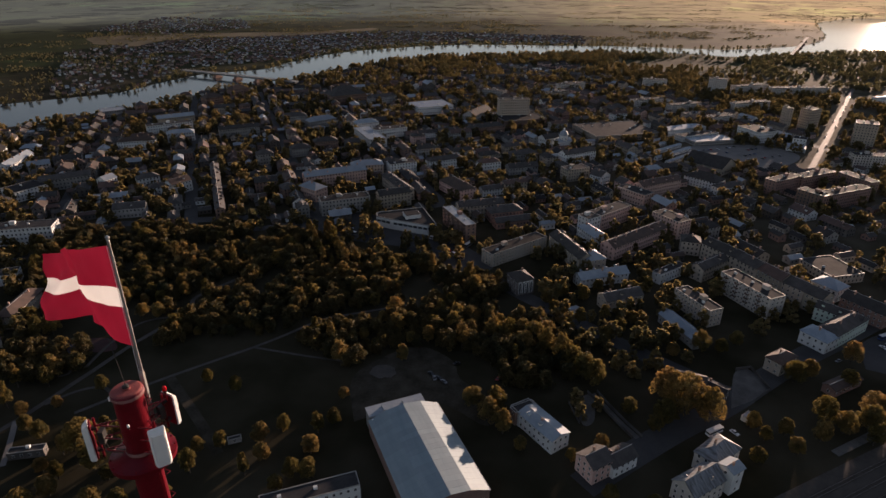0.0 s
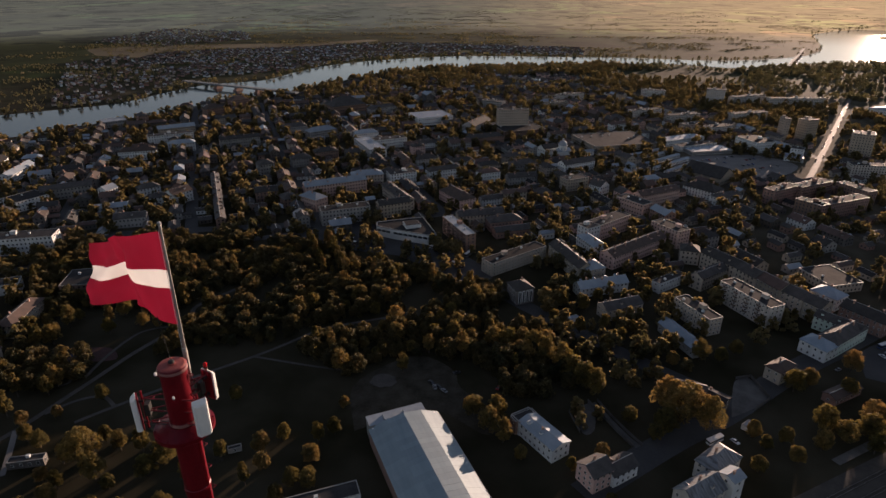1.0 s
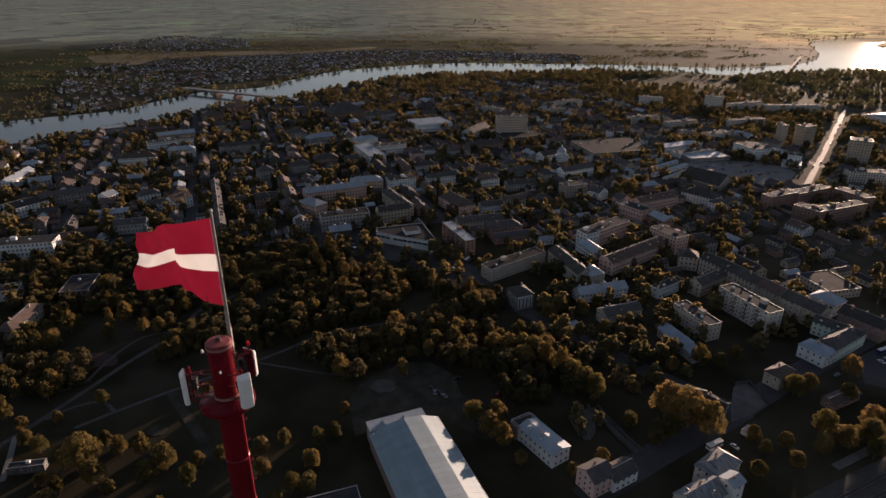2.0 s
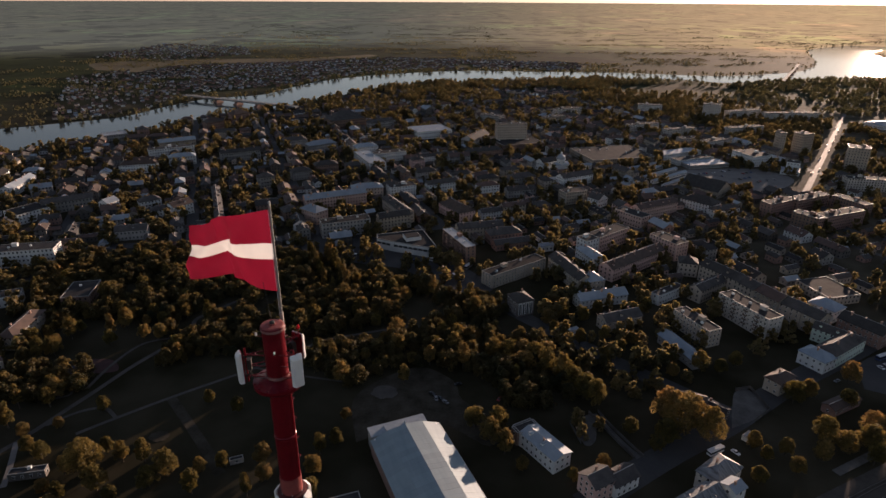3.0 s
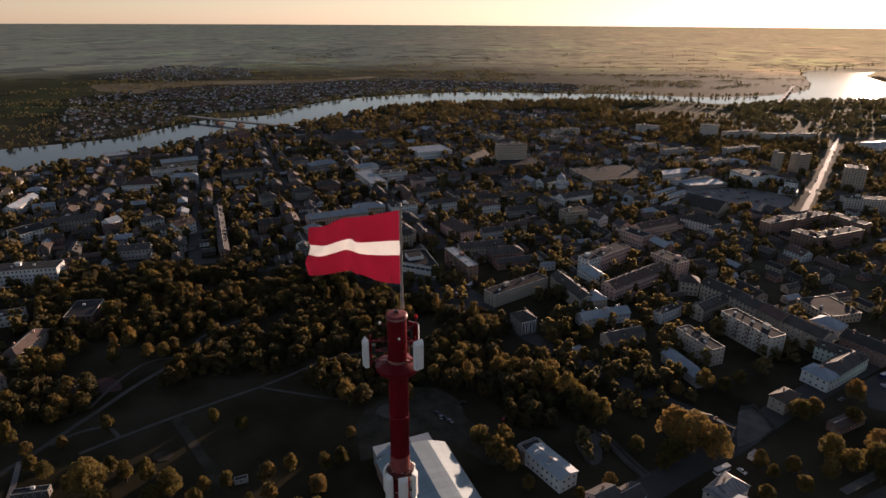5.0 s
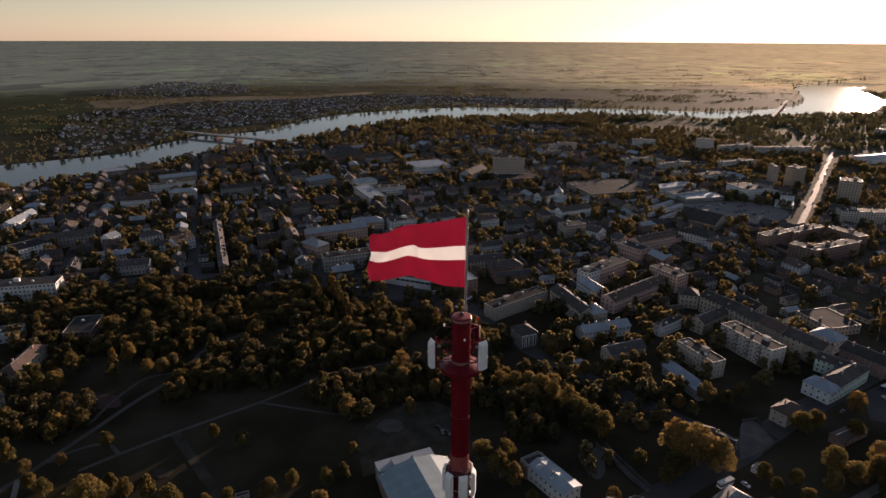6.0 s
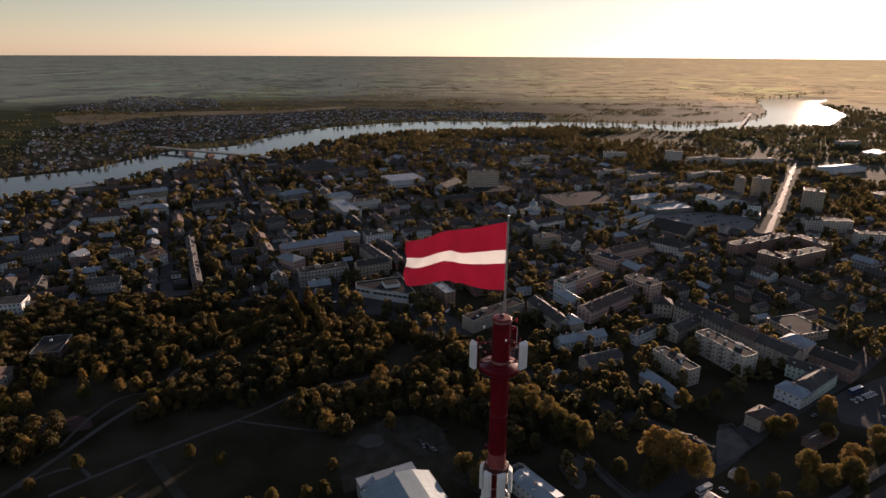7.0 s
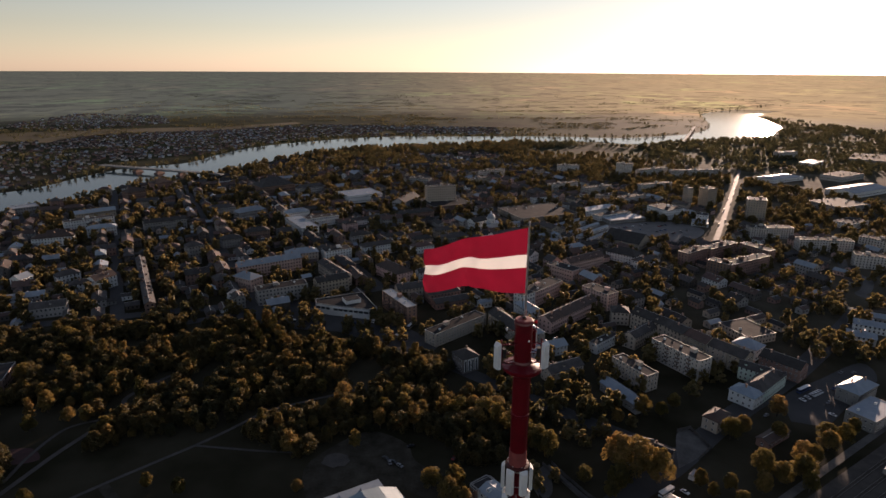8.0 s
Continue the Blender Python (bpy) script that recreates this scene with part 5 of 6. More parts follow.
house(503, 592, 58, 13, 14, -15, "flat", "panel", "bitumen", 5)
house(568, 585, 40, 14, 14, -60, "flat", "panel", "bitumen", 5)
house(508, 530, 32, 13, 14, -28, "flat", "panel", "bitumen", 5)
house(620, 690, 40, 24, 8, 22, "flat", "white", "bitumen", 2)
house(752, 1018, 84, 36, 7, 20, "hip", "white", "tin", 1, label="wide low market hall with shining tin roof", rise_=3)
house(1130, 1240, 130, 70, 8, 45, "flat", "grey", "bitumen", 1, label="vast grey greenhouse hall with flat roof")
house(880, 1020, 80, 40, 10, 25, "flat", "grey", "bitumen", 1)
house(940, 1180, 70, 30, 9, 35, "flat", "white", "blue", 1)
house(965, 1300, 60, 16, 14, 15, "flat", "panel", "bitumen", 5)
house(280, 270, 30, 16, 8, 25, "flat", "grey", "blue", 2, "station_building", "grey building with blue-grey flat roof by the railway")
house(290, 294, 24, 13, 9, 25, "hip", "grey", "blue", 2, "station_building", "grey hip-roofed building beside the car park")
house(-184.5, 204, 15, 4, 4, 12, "flat", "old", "bitumen", 1, "shed", "low dark park shed with a flat roof")
house(-95, 214, 6, 2.5, 2.6, 22, "flat", "grey", "bitumen", 1, "kiosk", "small grey park kiosk")


# ---- trees ----
def crown_quads(rng, height, spread, lobes, per, leaf, low=0.3):
    """Leaf sprays over the outside of many overlapping lobes: a billowing crown with an uneven outline."""
    k = np.arange(lobes)
    s = np.clip((k + rng.uniform(0, 1, lobes)) / lobes, 0.04, 0.97)
    w = k * 2.4 + rng.uniform(-0.5, 0.5, lobes)
    reach = spread * np.sqrt(np.clip(1 - ((s - 0.28) / 0.76) ** 2, 0.03, 1)) * rng.uniform(0.25, 0.85, lobes)
    size = spread * rng.uniform(0.2, 0.36, lobes) * (1.1 - 0.5 * s) * min(1.0, (44 / lobes) ** 0.5)
    mid = np.stack([reach * np.cos(w), reach * np.sin(w), np.minimum(height * (low + (1 - low) * s), height - size * 0.7)], axis=1)
    d = rng.normal(size=(lobes, per, 3)) + np.array([0, 0, 0.3])
    d /= np.linalg.norm(d, axis=2)[:, :, None]
    p = (mid[:, None, :] + d * (size[:, None] * rng.uniform(0.8, 1.22, (lobes, per)))[:, :, None]).reshape(-1, 3)
    d = d.reshape(-1, 3)
    deep = (np.linalg.norm(p[:, None, :] - mid[None, :, :], axis=2) / size[None, :]).min(axis=1)
    p, d = p[deep > 0.7], d[deep > 0.7]
    n = len(p)
    out = d + 0.6 * rng.normal(size=(n, 3))
    a = np.cross(out, rng.normal(size=(n, 3)))
    a /= np.linalg.norm(a, axis=1)[:, None] + 1e-6
    b = np.cross(out, a)
    b /= np.linalg.norm(b, axis=1)[:, None] + 1e-6
    k = leaf * rng.uniform(0.6, 1.35, (n, 1))
    return np.stack([p - a * k - b * k * 0.5, p + a * k - b * k * 0.6, p + b * k * 1.1], axis=1)


def trunk_solid(rng, height, spread):
    s = Solid()
    r = 0.02 * height + 0.06
    s.tube([(-0.3, r * 1.4), (0.4, r), (height * 0.45, r * 0.7), (height * 0.85, r * 0.2)], 8)
    for k in range(6):
        w = k * 2.4 + rng.uniform(0, 0.8)
        z = height * rng.uniform(0.28, 0.55)
        s.rod((0, 0, z), (spread * 0.6 * math.cos(w), spread * 0.6 * math.sin(w), z + height * 0.25), r * 0.3, 5)
    return s


KINDS = []
for k, (height, spread) in enumerate(((12, 5.2), (14.5, 6.0), (10, 4.2), (16, 4.8), (9, 3.7), (18, 3.5), (13.5, 7.0))):
    rng = np.random.default_rng(100 + k)
    KINDS.append((leaf_mesh("crown", crown_quads(rng, height, spread, 95, 170, 0.2), LEAF), trunk_solid(rng, height, spread).mesh("trunk", BARK)))
TREE_WORDS = ("broad olive-green tree in park grass", "tall golden-brown park tree", "small rounded autumn tree", "tall narrow green-gold tree",
              "young autumn tree with thin crown", "slender poplar with golden top", "wide old tree with heavy crown")


def tree(x, y, kind, size=1.0, label=""):
    rng = random.Random(int(x * 31 + y * 17))
    ob = tagged(new("tree"), label or TREE_WORDS[kind], "tree", "trees")
    part("trunk", KINDS[kind][1], ob)
    part("crown", KINDS[kind][0], ob)
    ob.matrix_basis = pose(x, y, 0, 0, 0, rng.uniform(0, 360)) @ Matrix.Diagonal((size * rng.uniform(0.9, 1.1), size * rng.uniform(0.9, 1.1), size * rng.uniform(0.9, 1.1), 1))
    return ob


def covered(x, y, gap):
    """Whether a place lies within gap of a placed building."""
    for hx, hy, a, b, w in taken:
        dx, dy = x - hx, y - hy
        if abs(dx) + abs(dy) > a + b + gap + 30:
            continue
        p, q = dx * math.cos(w) + dy * math.sin(w), -dx * math.sin(w) + dy * math.cos(w)
        if abs(p) < a + gap and abs(q) < b + gap:
            return True
    return False


def inside(x, y, poly):
    hit = False
    for i in range(len(poly)):
        (x0, y0), (x1, y1) = poly[i - 1], poly[i]
        if (y0 > y) != (y1 > y) and x < (x1 - x0) * (y - y0) / (y1 - y0) + x0:
            hit = not hit
    return hit


def bank_y(bank, x):
    for p, q in zip(bank, bank[1:]):
        if p.x <= x <= q.x:
            return p.y + (q.y - p.y) * (x - p.x) / max(q.x - p.x, 1e-6)
    return 1e9


PARK = [(-330, 440), (-200, 462), (-90, 440), (-5, 390), (45, 372), (62, 330), (70, 262), (20, 235), (-45, 250), (-60, 170), (-260, 160), (-245, 300)]
PATHS = [smooth(PARK_WALK), smooth(LONG_WALK), smooth(WIDE_WALK)]
rng = random.Random(5)
spots = []
# trees that stand out one by one
for x, y, kind, size in ((119, 237, 6, 1.55), (107, 229, 0, 1.2), (53, 296, 6, 1.1), (38, 298, 1, 1.0), (66, 279, 1, 1.2), (75, 264, 0, 1.25), (11, 292, 3, 1.0), (-22, 276, 3, 0.75),
                         (147, 290, 1, 1.0), (158, 288, 0, 0.85), (186, 262, 6, 0.9), (196, 266, 0, 0.9), (129, 284, 2, 0.9), (227, 280, 1, 0.9), (212, 258, 0, 0.9), (212, 238, 6, 0.9)):
    spots.append((x, y, kind, size))
for x, y, kind, size in ((148, 226, 4, 1.0), (161, 222, 4, 1.1), (184, 231, 6, 1.0), (23, 229, 1, 1.05), (27, 237, 1, 0.9), (73, 211, 4, 1.0), (70, 330, 0, 0.8), 
                         (-123, 257, 2, 0.8), (-106, 250, 2, 0.85), (-175, 250, 4, 1.0), (-190, 236, 4, 0.8), (-204, 230, 2, 0.8), (-160, 206, 6, 1.2), (-137, 213, 3, 0.9), (-83, 214, 4, 1.2), (-79, 203, 4, 1.1)):
    spots.append((x, y, kind, size))
for x, y, kind, size in ((-51, 226, 2, 0.9), (-109, 207, 0, 0.7), (-100, 210, 0, 0.7), (203, 226, 6, 0.9), (217, 236, 0, 0.9), (233, 246, 6, 0.8), (199, 216, 1, 0.8), (246, 250, 1, 0.8), (-128, 198, 1, 0.8), (-150, 196, 1, 0.9)):
    spots.append((x, y, kind, size))
for x, y, kind, size in ((46, 288, 6, 1.0), (58, 286, 1, 1.1), (47, 302, 0, 1.1), (30, 302, 1, 0.9), (61, 300, 6, 0.95), (70, 272, 6, 1.1), (80, 258, 1, 1.1), (128, 231, 1, 1.4), (112, 244, 1, 1.35), (101, 224, 2, 1.0), (92, 236, 0, 0.8)):
    spots.append((x, y, kind, size))
for x, y, kind, size in ((96, 300, 2, 1.0), (106, 308, 0, 0.8), (84, 318, 2, 1.0), (100, 322, 1, 0.7), (116, 318, 0, 0.8), (92, 346, 0, 0.9), (78, 352, 1, 0.8), (104, 358, 0, 0.8), (128, 352, 1, 0.8), (137, 360, 0, 0.9), (68, 344, 6, 0.7), (150, 300, 2, 0.9), (29, 221, 3, 0.95), (16, 240, 6, 0.9)):
    spots.append((x, y, kind, size))
for x, y, kind, size in ((176, 218, 0, 0.9), (190, 224, 1, 0.85), (150, 218, 2, 0.8), (238, 254, 6, 0.8), (258, 258, 0, 0.8), (134, 300, 1, 0.7), (170, 296, 0, 0.8), (140, 204, 2, 0.9), (160, 210, 0, 0.8), (86, 176, 2, 1.0), (70, 182, 4, 1.0), (58, 204, 4, 0.8), (36, 210, 2, 0.8)):
    spots.append((x, y, kind, size))
# a double row of tall trees along a park walk
for k in range(6):
    spots.append((-95 + 4.9 * k, 444 - 11.6 * k, 5, 0.98 + 0.06 * (k % 3)))
    if k < 5:
        spots.append((-108.5 + 4.9 * k, 441 - 11.4 * k, 5, 0.92 + 0.06 * (k % 2)))
for n in range(9000):
    if len(spots) >= 300:
        break
    x, y = rng.uniform(-330, 70), rng.uniform(165, 465)
    if not inside(x, y, PARK) or covered(x, y, 4):
        continue
    lawn = (x + 118) ** 2 / 62 ** 2 + (y - 256) ** 2 / 40 ** 2 < 1 or (x + 205) ** 2 / 30 ** 2 + (y - 290) ** 2 / 22 ** 2 < 1 or (x + 10) ** 2 / 40 ** 2 + (y - 262) ** 2 / 30 ** 2 < 1 or (x - 42) ** 2 / 18 ** 2 + (y - 300) ** 2 / 12 ** 2 < 1
    if lawn or any((p.x - x) ** 2 + (p.y - y - 4) ** 2 < 70 for line in PATHS for p in line):
        continue
    if (x - 47) ** 2 / 17 ** 2 + (y - 338) ** 2 / 19 ** 2 < 1 or noise.noise((x / 34, y / 34, 8)) < -0.3:
        continue
    kind = rng.choice((0, 0, 1, 1, 2, 3, 4, 6, 5))
    if any((x - a) ** 2 + (y - b) ** 2 < 6.6 ** 2 for a, b, *_ in spots):
        continue
    spots.append((x, y, kind, rng.uniform(0.6, 0.98)))
for x, y, kind, size in spots:
    tree(x, y, kind, size)
# the crowns between them, grown together
fill = []
for n in range(30000):
    if len(fill) >= 900:
        break
    x, y = rng.uniform(-330, 70), rng.uniform(255, 465)
    if not inside(x, y, PARK) or covered(x, y, 3) or any((p.x - x) ** 2 + (p.y - y - 4) ** 2 < 70 for line in PATHS for p in line):
        continue
    if (x + 118) ** 2 / 66 ** 2 + (y - 256) ** 2 / 44 ** 2 < 1 or (x + 10) ** 2 / 40 ** 2 + (y - 262) ** 2 / 30 ** 2 < 1 or (x - 42) ** 2 / 18 ** 2 + (y - 300) ** 2 / 12 ** 2 < 1 or (x + 215) ** 2 / 40 ** 2 + (y - 315) ** 2 / 30 ** 2 < 1:
        continue
    if (x - 47) ** 2 / 17 ** 2 + (y - 338) ** 2 / 19 ** 2 < 1 or noise.noise((x / 34, y / 34, 8)) < -0.3:
        continue
    if any((x - a) ** 2 + (y - b) ** 2 < 4.2 ** 2 for a, b, *_ in spots) or any((x - a) ** 2 + (y - b) ** 2 < 4.2 ** 2 for a, b, _ in fill):
        continue
    fill.append((x, y, rng.uniform(5, 12)))
PARK_FILL = fill

# ---- the rest of the old town: smaller houses along the streets ----
rng = random.Random(11)


def buildable(x, y, gap):
    if covered(x, y, gap) or inside(x, y, PARK):
        return False
    if y > bank_y(NEAR_BANK, x) - 45 - max(0, (x - 250) * 0.35) or y < 340 and x < 120 or y < 470 - max(0, (x - 60) * 0.9) or x > 250 and y < 0.62 * x + 205:
        return False
    u, v = GU.x * x + GU.y * y, GV.x * x + GV.y * y
    if any(abs(u - s) < gap + 5 for s in STREETS_U) or any(abs(v - s) < gap + 4 for s in STREETS_V):
        return False
    if (x - 330) ** 2 / 85 ** 2 + (y - 690) ** 2 / 55 ** 2 < 1 or abs((x - 436) * 0.82 - (y - 690) * 0.57) < gap + 12 and y > 620:
        return False
    return True


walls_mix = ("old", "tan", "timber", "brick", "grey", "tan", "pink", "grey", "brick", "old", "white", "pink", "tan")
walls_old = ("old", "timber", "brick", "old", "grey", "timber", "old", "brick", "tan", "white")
roofs_mix = ("slate", "slate", "slate", "rust", "tin", "rust", "slate", "bitumen", "rust", "slate")
filler = []
for n in range(9000):
    if len(filler) >= 310:
        break
    u, v = rng.uniform(-420, 660), rng.uniform(300, 1120)
    if rng.random() < 0.75:
        s = rng.choice(STREETS_U)
        u = s + rng.choice((-1, 1)) * 13
        turn = GRID + 90
    else:
        s = rng.choice(STREETS_V)
        v = s + rng.choice((-1, 1)) * 12
        turn = GRID
    p = grid(u, v)
    if p.x < -640 or not buildable(p.x, p.y, 6.5) or covered(p.x, p.y, 9):
        continue
    L, D, st = rng.uniform(12, 30), rng.uniform(9, 13), rng.choice((2, 2, 2, 3, 3))
    taken.append((p.x, p.y, L / 2, D / 2, radians(turn)))
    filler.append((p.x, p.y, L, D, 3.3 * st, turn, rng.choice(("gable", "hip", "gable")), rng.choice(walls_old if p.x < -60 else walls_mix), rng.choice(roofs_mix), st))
yards = []
for n in range(14000):
    if len(yards) >= 860:
        break
    p = grid(rng.uniform(-420, 760), rng.uniform(215, 1340))
    if p.x < -640 or not buildable(p.x, p.y, 5) or covered(p.x, p.y, 7):
        continue
    L, D, turn = rng.uniform(8, 15), rng.uniform(6, 8), GRID + rng.choice((0, 90)) + rng.uniform(-4, 4)
    taken.append((p.x, p.y, L / 2, D / 2, radians(turn)))
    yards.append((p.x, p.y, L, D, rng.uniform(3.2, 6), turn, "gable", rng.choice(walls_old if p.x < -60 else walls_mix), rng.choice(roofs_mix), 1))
filler.sort(key=lambda f: math.hypot(f[0], f[1]))
yards.sort(key=lambda f: math.hypot(f[0], f[1]))
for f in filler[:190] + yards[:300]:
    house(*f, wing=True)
# the farthest ones are too small to tell apart
names = list(WALLS) + list(ROOFS)
mats = [*WALLS.values(), *ROOFS.values(), GLASS]
s = Solid()
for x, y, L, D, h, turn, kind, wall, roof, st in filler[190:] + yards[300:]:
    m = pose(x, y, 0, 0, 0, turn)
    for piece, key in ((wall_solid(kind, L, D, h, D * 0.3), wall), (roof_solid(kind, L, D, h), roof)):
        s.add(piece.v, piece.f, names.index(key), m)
    for wx, wy, wz, wt in window_spots(L, D, h, st):
        s.add([(-0.6, -0.06, 0), (0.6, -0.06, 0), (0.6, -0.06, 1.5), (-0.6, -0.06, 1.5)], [(0, 1, 2, 3)], len(mats) - 1, m @ pose(wx, wy, wz, 0, 0, wt))
tagged(new("far_houses", s.mesh("far_houses", mats)), "countless small old houses towards the river", "houses", kind="stuff")

# ---- trees of streets and yards, too many to count ----
def grove(name, places, label, leaf, clumps, per, mat=LEAF_FAR_HAZE, seed=1, zfun=None):
    g = np.random.default_rng(seed)
    variants = [crown_quads(np.random.default_rng(seed * 50 + k), 1.0, 0.42, clumps, per, leaf, 0.16) for k in range(6)]
    out = []
    for x, y, h in places:
        q = variants[g.integers(6)]
        w = g.uniform(0, 2 * math.pi)
        m = np.array([[math.cos(w), -math.sin(w), 0], [math.sin(w), math.cos(w), 0], [0, 0, 1]]) * np.array([[h * g.uniform(0.8, 1.3)], [h * g.uniform(0.8, 1.3)], [h]])
        out.append(q @ m.T + np.array([x, y, zfun(x, y) if zfun else 0.0]))
    return tagged(new(name, leaf_mesh(name, np.concatenate(out), mat)), label, "trees", kind="stuff")


town_trees = []
rng = random.Random(21)
for n in range(70000):
    if len(town_trees) >= 7600:
        break
    p = grid(rng.uniform(-460, 1000), rng.uniform(190, 1500))
    x, y = p
    if y > bank_y(NEAR_BANK, x) - 8 or covered(x, y, 0.6) or inside(x, y, PARK) or x < -760:
        continue
    if y < 330 and x < 60 and x > -60 or 80 < x < 300 and y < 0.66 * x + 175 and y > 0.6 * x + 120:
        continue
    u, v = GU.x * x + GU.y * y, GV.x * x + GV.y * y
    if any(abs(u - s) < 5 for s in STREETS_U) and v > 480 or (x - 330) ** 2 / 80 ** 2 + (y - 690) ** 2 / 50 ** 2 < 1 or abs((x - 436) * 0.82 - (y - 690) * 0.57) < 11:
        continue
    if (x - 205) ** 2 / 100 ** 2 + (y - 1355) ** 2 / 60 ** 2 < 1 or (x - 530) ** 2 / 150 ** 2 + (y - 1440) ** 2 / 80 ** 2 < 1 or noise.noise((x / 60, y / 60, 0)) < -0.35:
        continue
    if 255 < x < 560 and y < 0.5 * x + 330 and rng.random() < 0.55:
        continue
    town_trees.append((x, y, rng.uniform(6.5, 13)))
grove("park_thicket", PARK_FILL, "close-grown crowns filling the park woods", 0.036, 40, 50, mat=LEAF_PARK, seed=6)
grove("street_trees", town_trees, "countless green-gold trees in streets and yards", 0.095, 10, 26, mat=LEAF_TOWN)
# dense grove on the low ground by the river and round the pond
woods = []
for n in range(24000):
    x, y = rng.uniform(-115, 1700), rng.uniform(900, 2400)
    near = bank_y(NEAR_BANK, x)
    if near - 190 - max(0, x - 420) * 0.85 < y < near - 6 and ((x - 205) ** 2 / 100 ** 2 + (y - 1355) ** 2 / 60 ** 2 > 1 and (x - 530) ** 2 / 150 ** 2 + (y - 1440) ** 2 / 80 ** 2 > 1):
        if noise.noise((x / 90, y / 90, 2)) > (-0.05 if x < 420 else -0.2) and y < near - 14:
            woods.append((x, y, rng.uniform(4, 10)))
grove("riverside_woods", woods[:5200], "dense low woods on the near river bank", 0.15, 7, 14, mat=LEAF_FAR_HAZE, seed=2)
far_row = []
for p, q in zip(FAR_BANK, FAR_BANK[1:]):
    for k in range(max(1, int((q - p).length / 7))):
        if rng.random() < (0.75 if p.x < 900 else 0.12):
            o = p.lerp(q, rng.random())
            far_row.append((o.x + rng.uniform(-14, 4) * 0.6, o.y + rng.uniform(2, 16), rng.uniform(5, 12)))
for p, q in zip(NEAR_BANK[:70], NEAR_BANK[1:71]):
    for k in range(max(1, int((q - p).length / 14))):
        if rng.random() < 0.5:
            o = p.lerp(q, rng.random())
            far_row.append((o.x + rng.uniform(2, 10), o.y - rng.uniform(4, 12), rng.uniform(4, 8)))
grove("bank_trees", far_row, "dark trees lining both river banks", 0.13, 7, 14, seed=3)
scrub = []
for n in range(120000):
    if len(scrub) >= 21000:
        break
    r, w = 1000 + 3200 * rng.random() ** 0.62, radians(rng.uniform(-54, 58))
    x, y = r * math.sin(w), r * math.cos(w)
    fy = bank_y(FAR_BANK, x)
    if y < fy + 12 or x < -1240:
        continue
    if noise.noise((x / 300, y / 140, 5)) + 0.8 * noise.noise((x / 70, y / 45, 1)) < (0.12 if x < 250 else 0.28):
        continue
    scrub.append((x, y, rng.uniform(2.2, 5.0) * (1 if r < 2600 else 0.8) * (199 - rise(r)) / 199))
grove("far_scrub", scrub, "scattered woods, hedges and scrub among far fields", 0.24, 4, 7, seed=4, zfun=lambda x, y: rise(math.hypot(x, y)))

# cottages across the river
s = Solid()
count = 0
SUBURB = [(-850, 1634), (-840, 1860), (-700, 1960), (-467, 2040), (-194, 2210), (444, 2045), (400, 1840), (-100, 1830), (-300, 1660), (-366, 1480), (-560, 1360)]
OUTER_SUBURB = [(-1212, 2150), (-1450, 2700), (-1200, 2780), (-864, 2690), (-733, 2330), (-910, 2055)]
VILLAGE = [(-986, 1583), (-913, 1763), (-600, 1416), (-560, 1154), (-600, 1030), (-680, 1030)]
for n in range(60000):
    if count >= 3000:
        break
    x, y = rng.uniform(-1450, 450), rng.uniform(1000, 2780)
    if y < bank_y(FAR_BANK, x) + 30 or not (inside(x, y, SUBURB) or inside(x, y, OUTER_SUBURB) and rng.random() < 0.5 or inside(x, y, VILLAGE) and rng.random() < 0.6) or noise.noise((x / 130, y / 90, 7)) < -0.35:
        continue
    m = pose(x, y, 0, 0, 0, GRID + 14 + rng.choice((0, 90)))
    L, D, h = rng.uniform(5, 7.5), rng.uniform(4, 5.5), rng.uniform(2.6, 4.0)
    w = rng.choice((0, 1, 1, 5, 5))
    s.box(-L / 2, L / 2, -D / 2, D / 2, -0.2, h, w, m)
    s.add([(-L / 2 - 0.3, -D / 2 - 0.4, h), (L / 2 + 0.3, -D / 2 - 0.4, h), (L / 2 + 0.3, D / 2 + 0.4, h), (-L / 2 - 0.3, D / 2 + 0.4, h), (-L / 2 - 0.3, 0, h + 2.4), (L / 2 + 0.3, 0, h + 2.4)],
          [(0, 1, 5, 4), (2, 3, 4, 5), (1, 2, 5), (3, 0, 4), (3, 2, 1, 0)], rng.choice((2, 2, 3, 3, 4)), m)
    count += 1
tagged(new("cottages", s.mesh("cottages", [WALLS["white"], WALLS["tan"], ROOFS["slate"], ROOFS["rust"], ROOFS["tin"], WALLS["brick"]])), "countless small cottages across the river", "cottages", kind="stuff")

# ---- railway ----
BALLAST = material("brown_ballast", (0.04, 0.035, 0.03), (0.075, 0.065, 0.055), 0.2, 0.95, coords="World", bump=0.4)
SLEEPER = material("old_sleeper_wood", (0.05, 0.04, 0.03), (0.09, 0.075, 0.06), 0.5, 0.9)
RAIL = material("worn_rail_steel", (0.2, 0.18, 0.16), (0.3, 0.28, 0.26), 1.0, 0.35, 0.8)
RA, RB = Vector((110, 150)), Vector((420, 300))
rd = (RB - RA).normalized()
rn = Vector((-rd.y, rd.x))
strip("railway_bed", [RA - rn * 4, RB - rn * 4], 46, BALLAST, "wide dark ballast bed of the railway yard", "railway", 0.1, False)
strip("platform", [Vector((178, 210)), Vector((310, 276))], 4, ROUGH, "long worn concrete railway platform", "platform", 0.5, False)
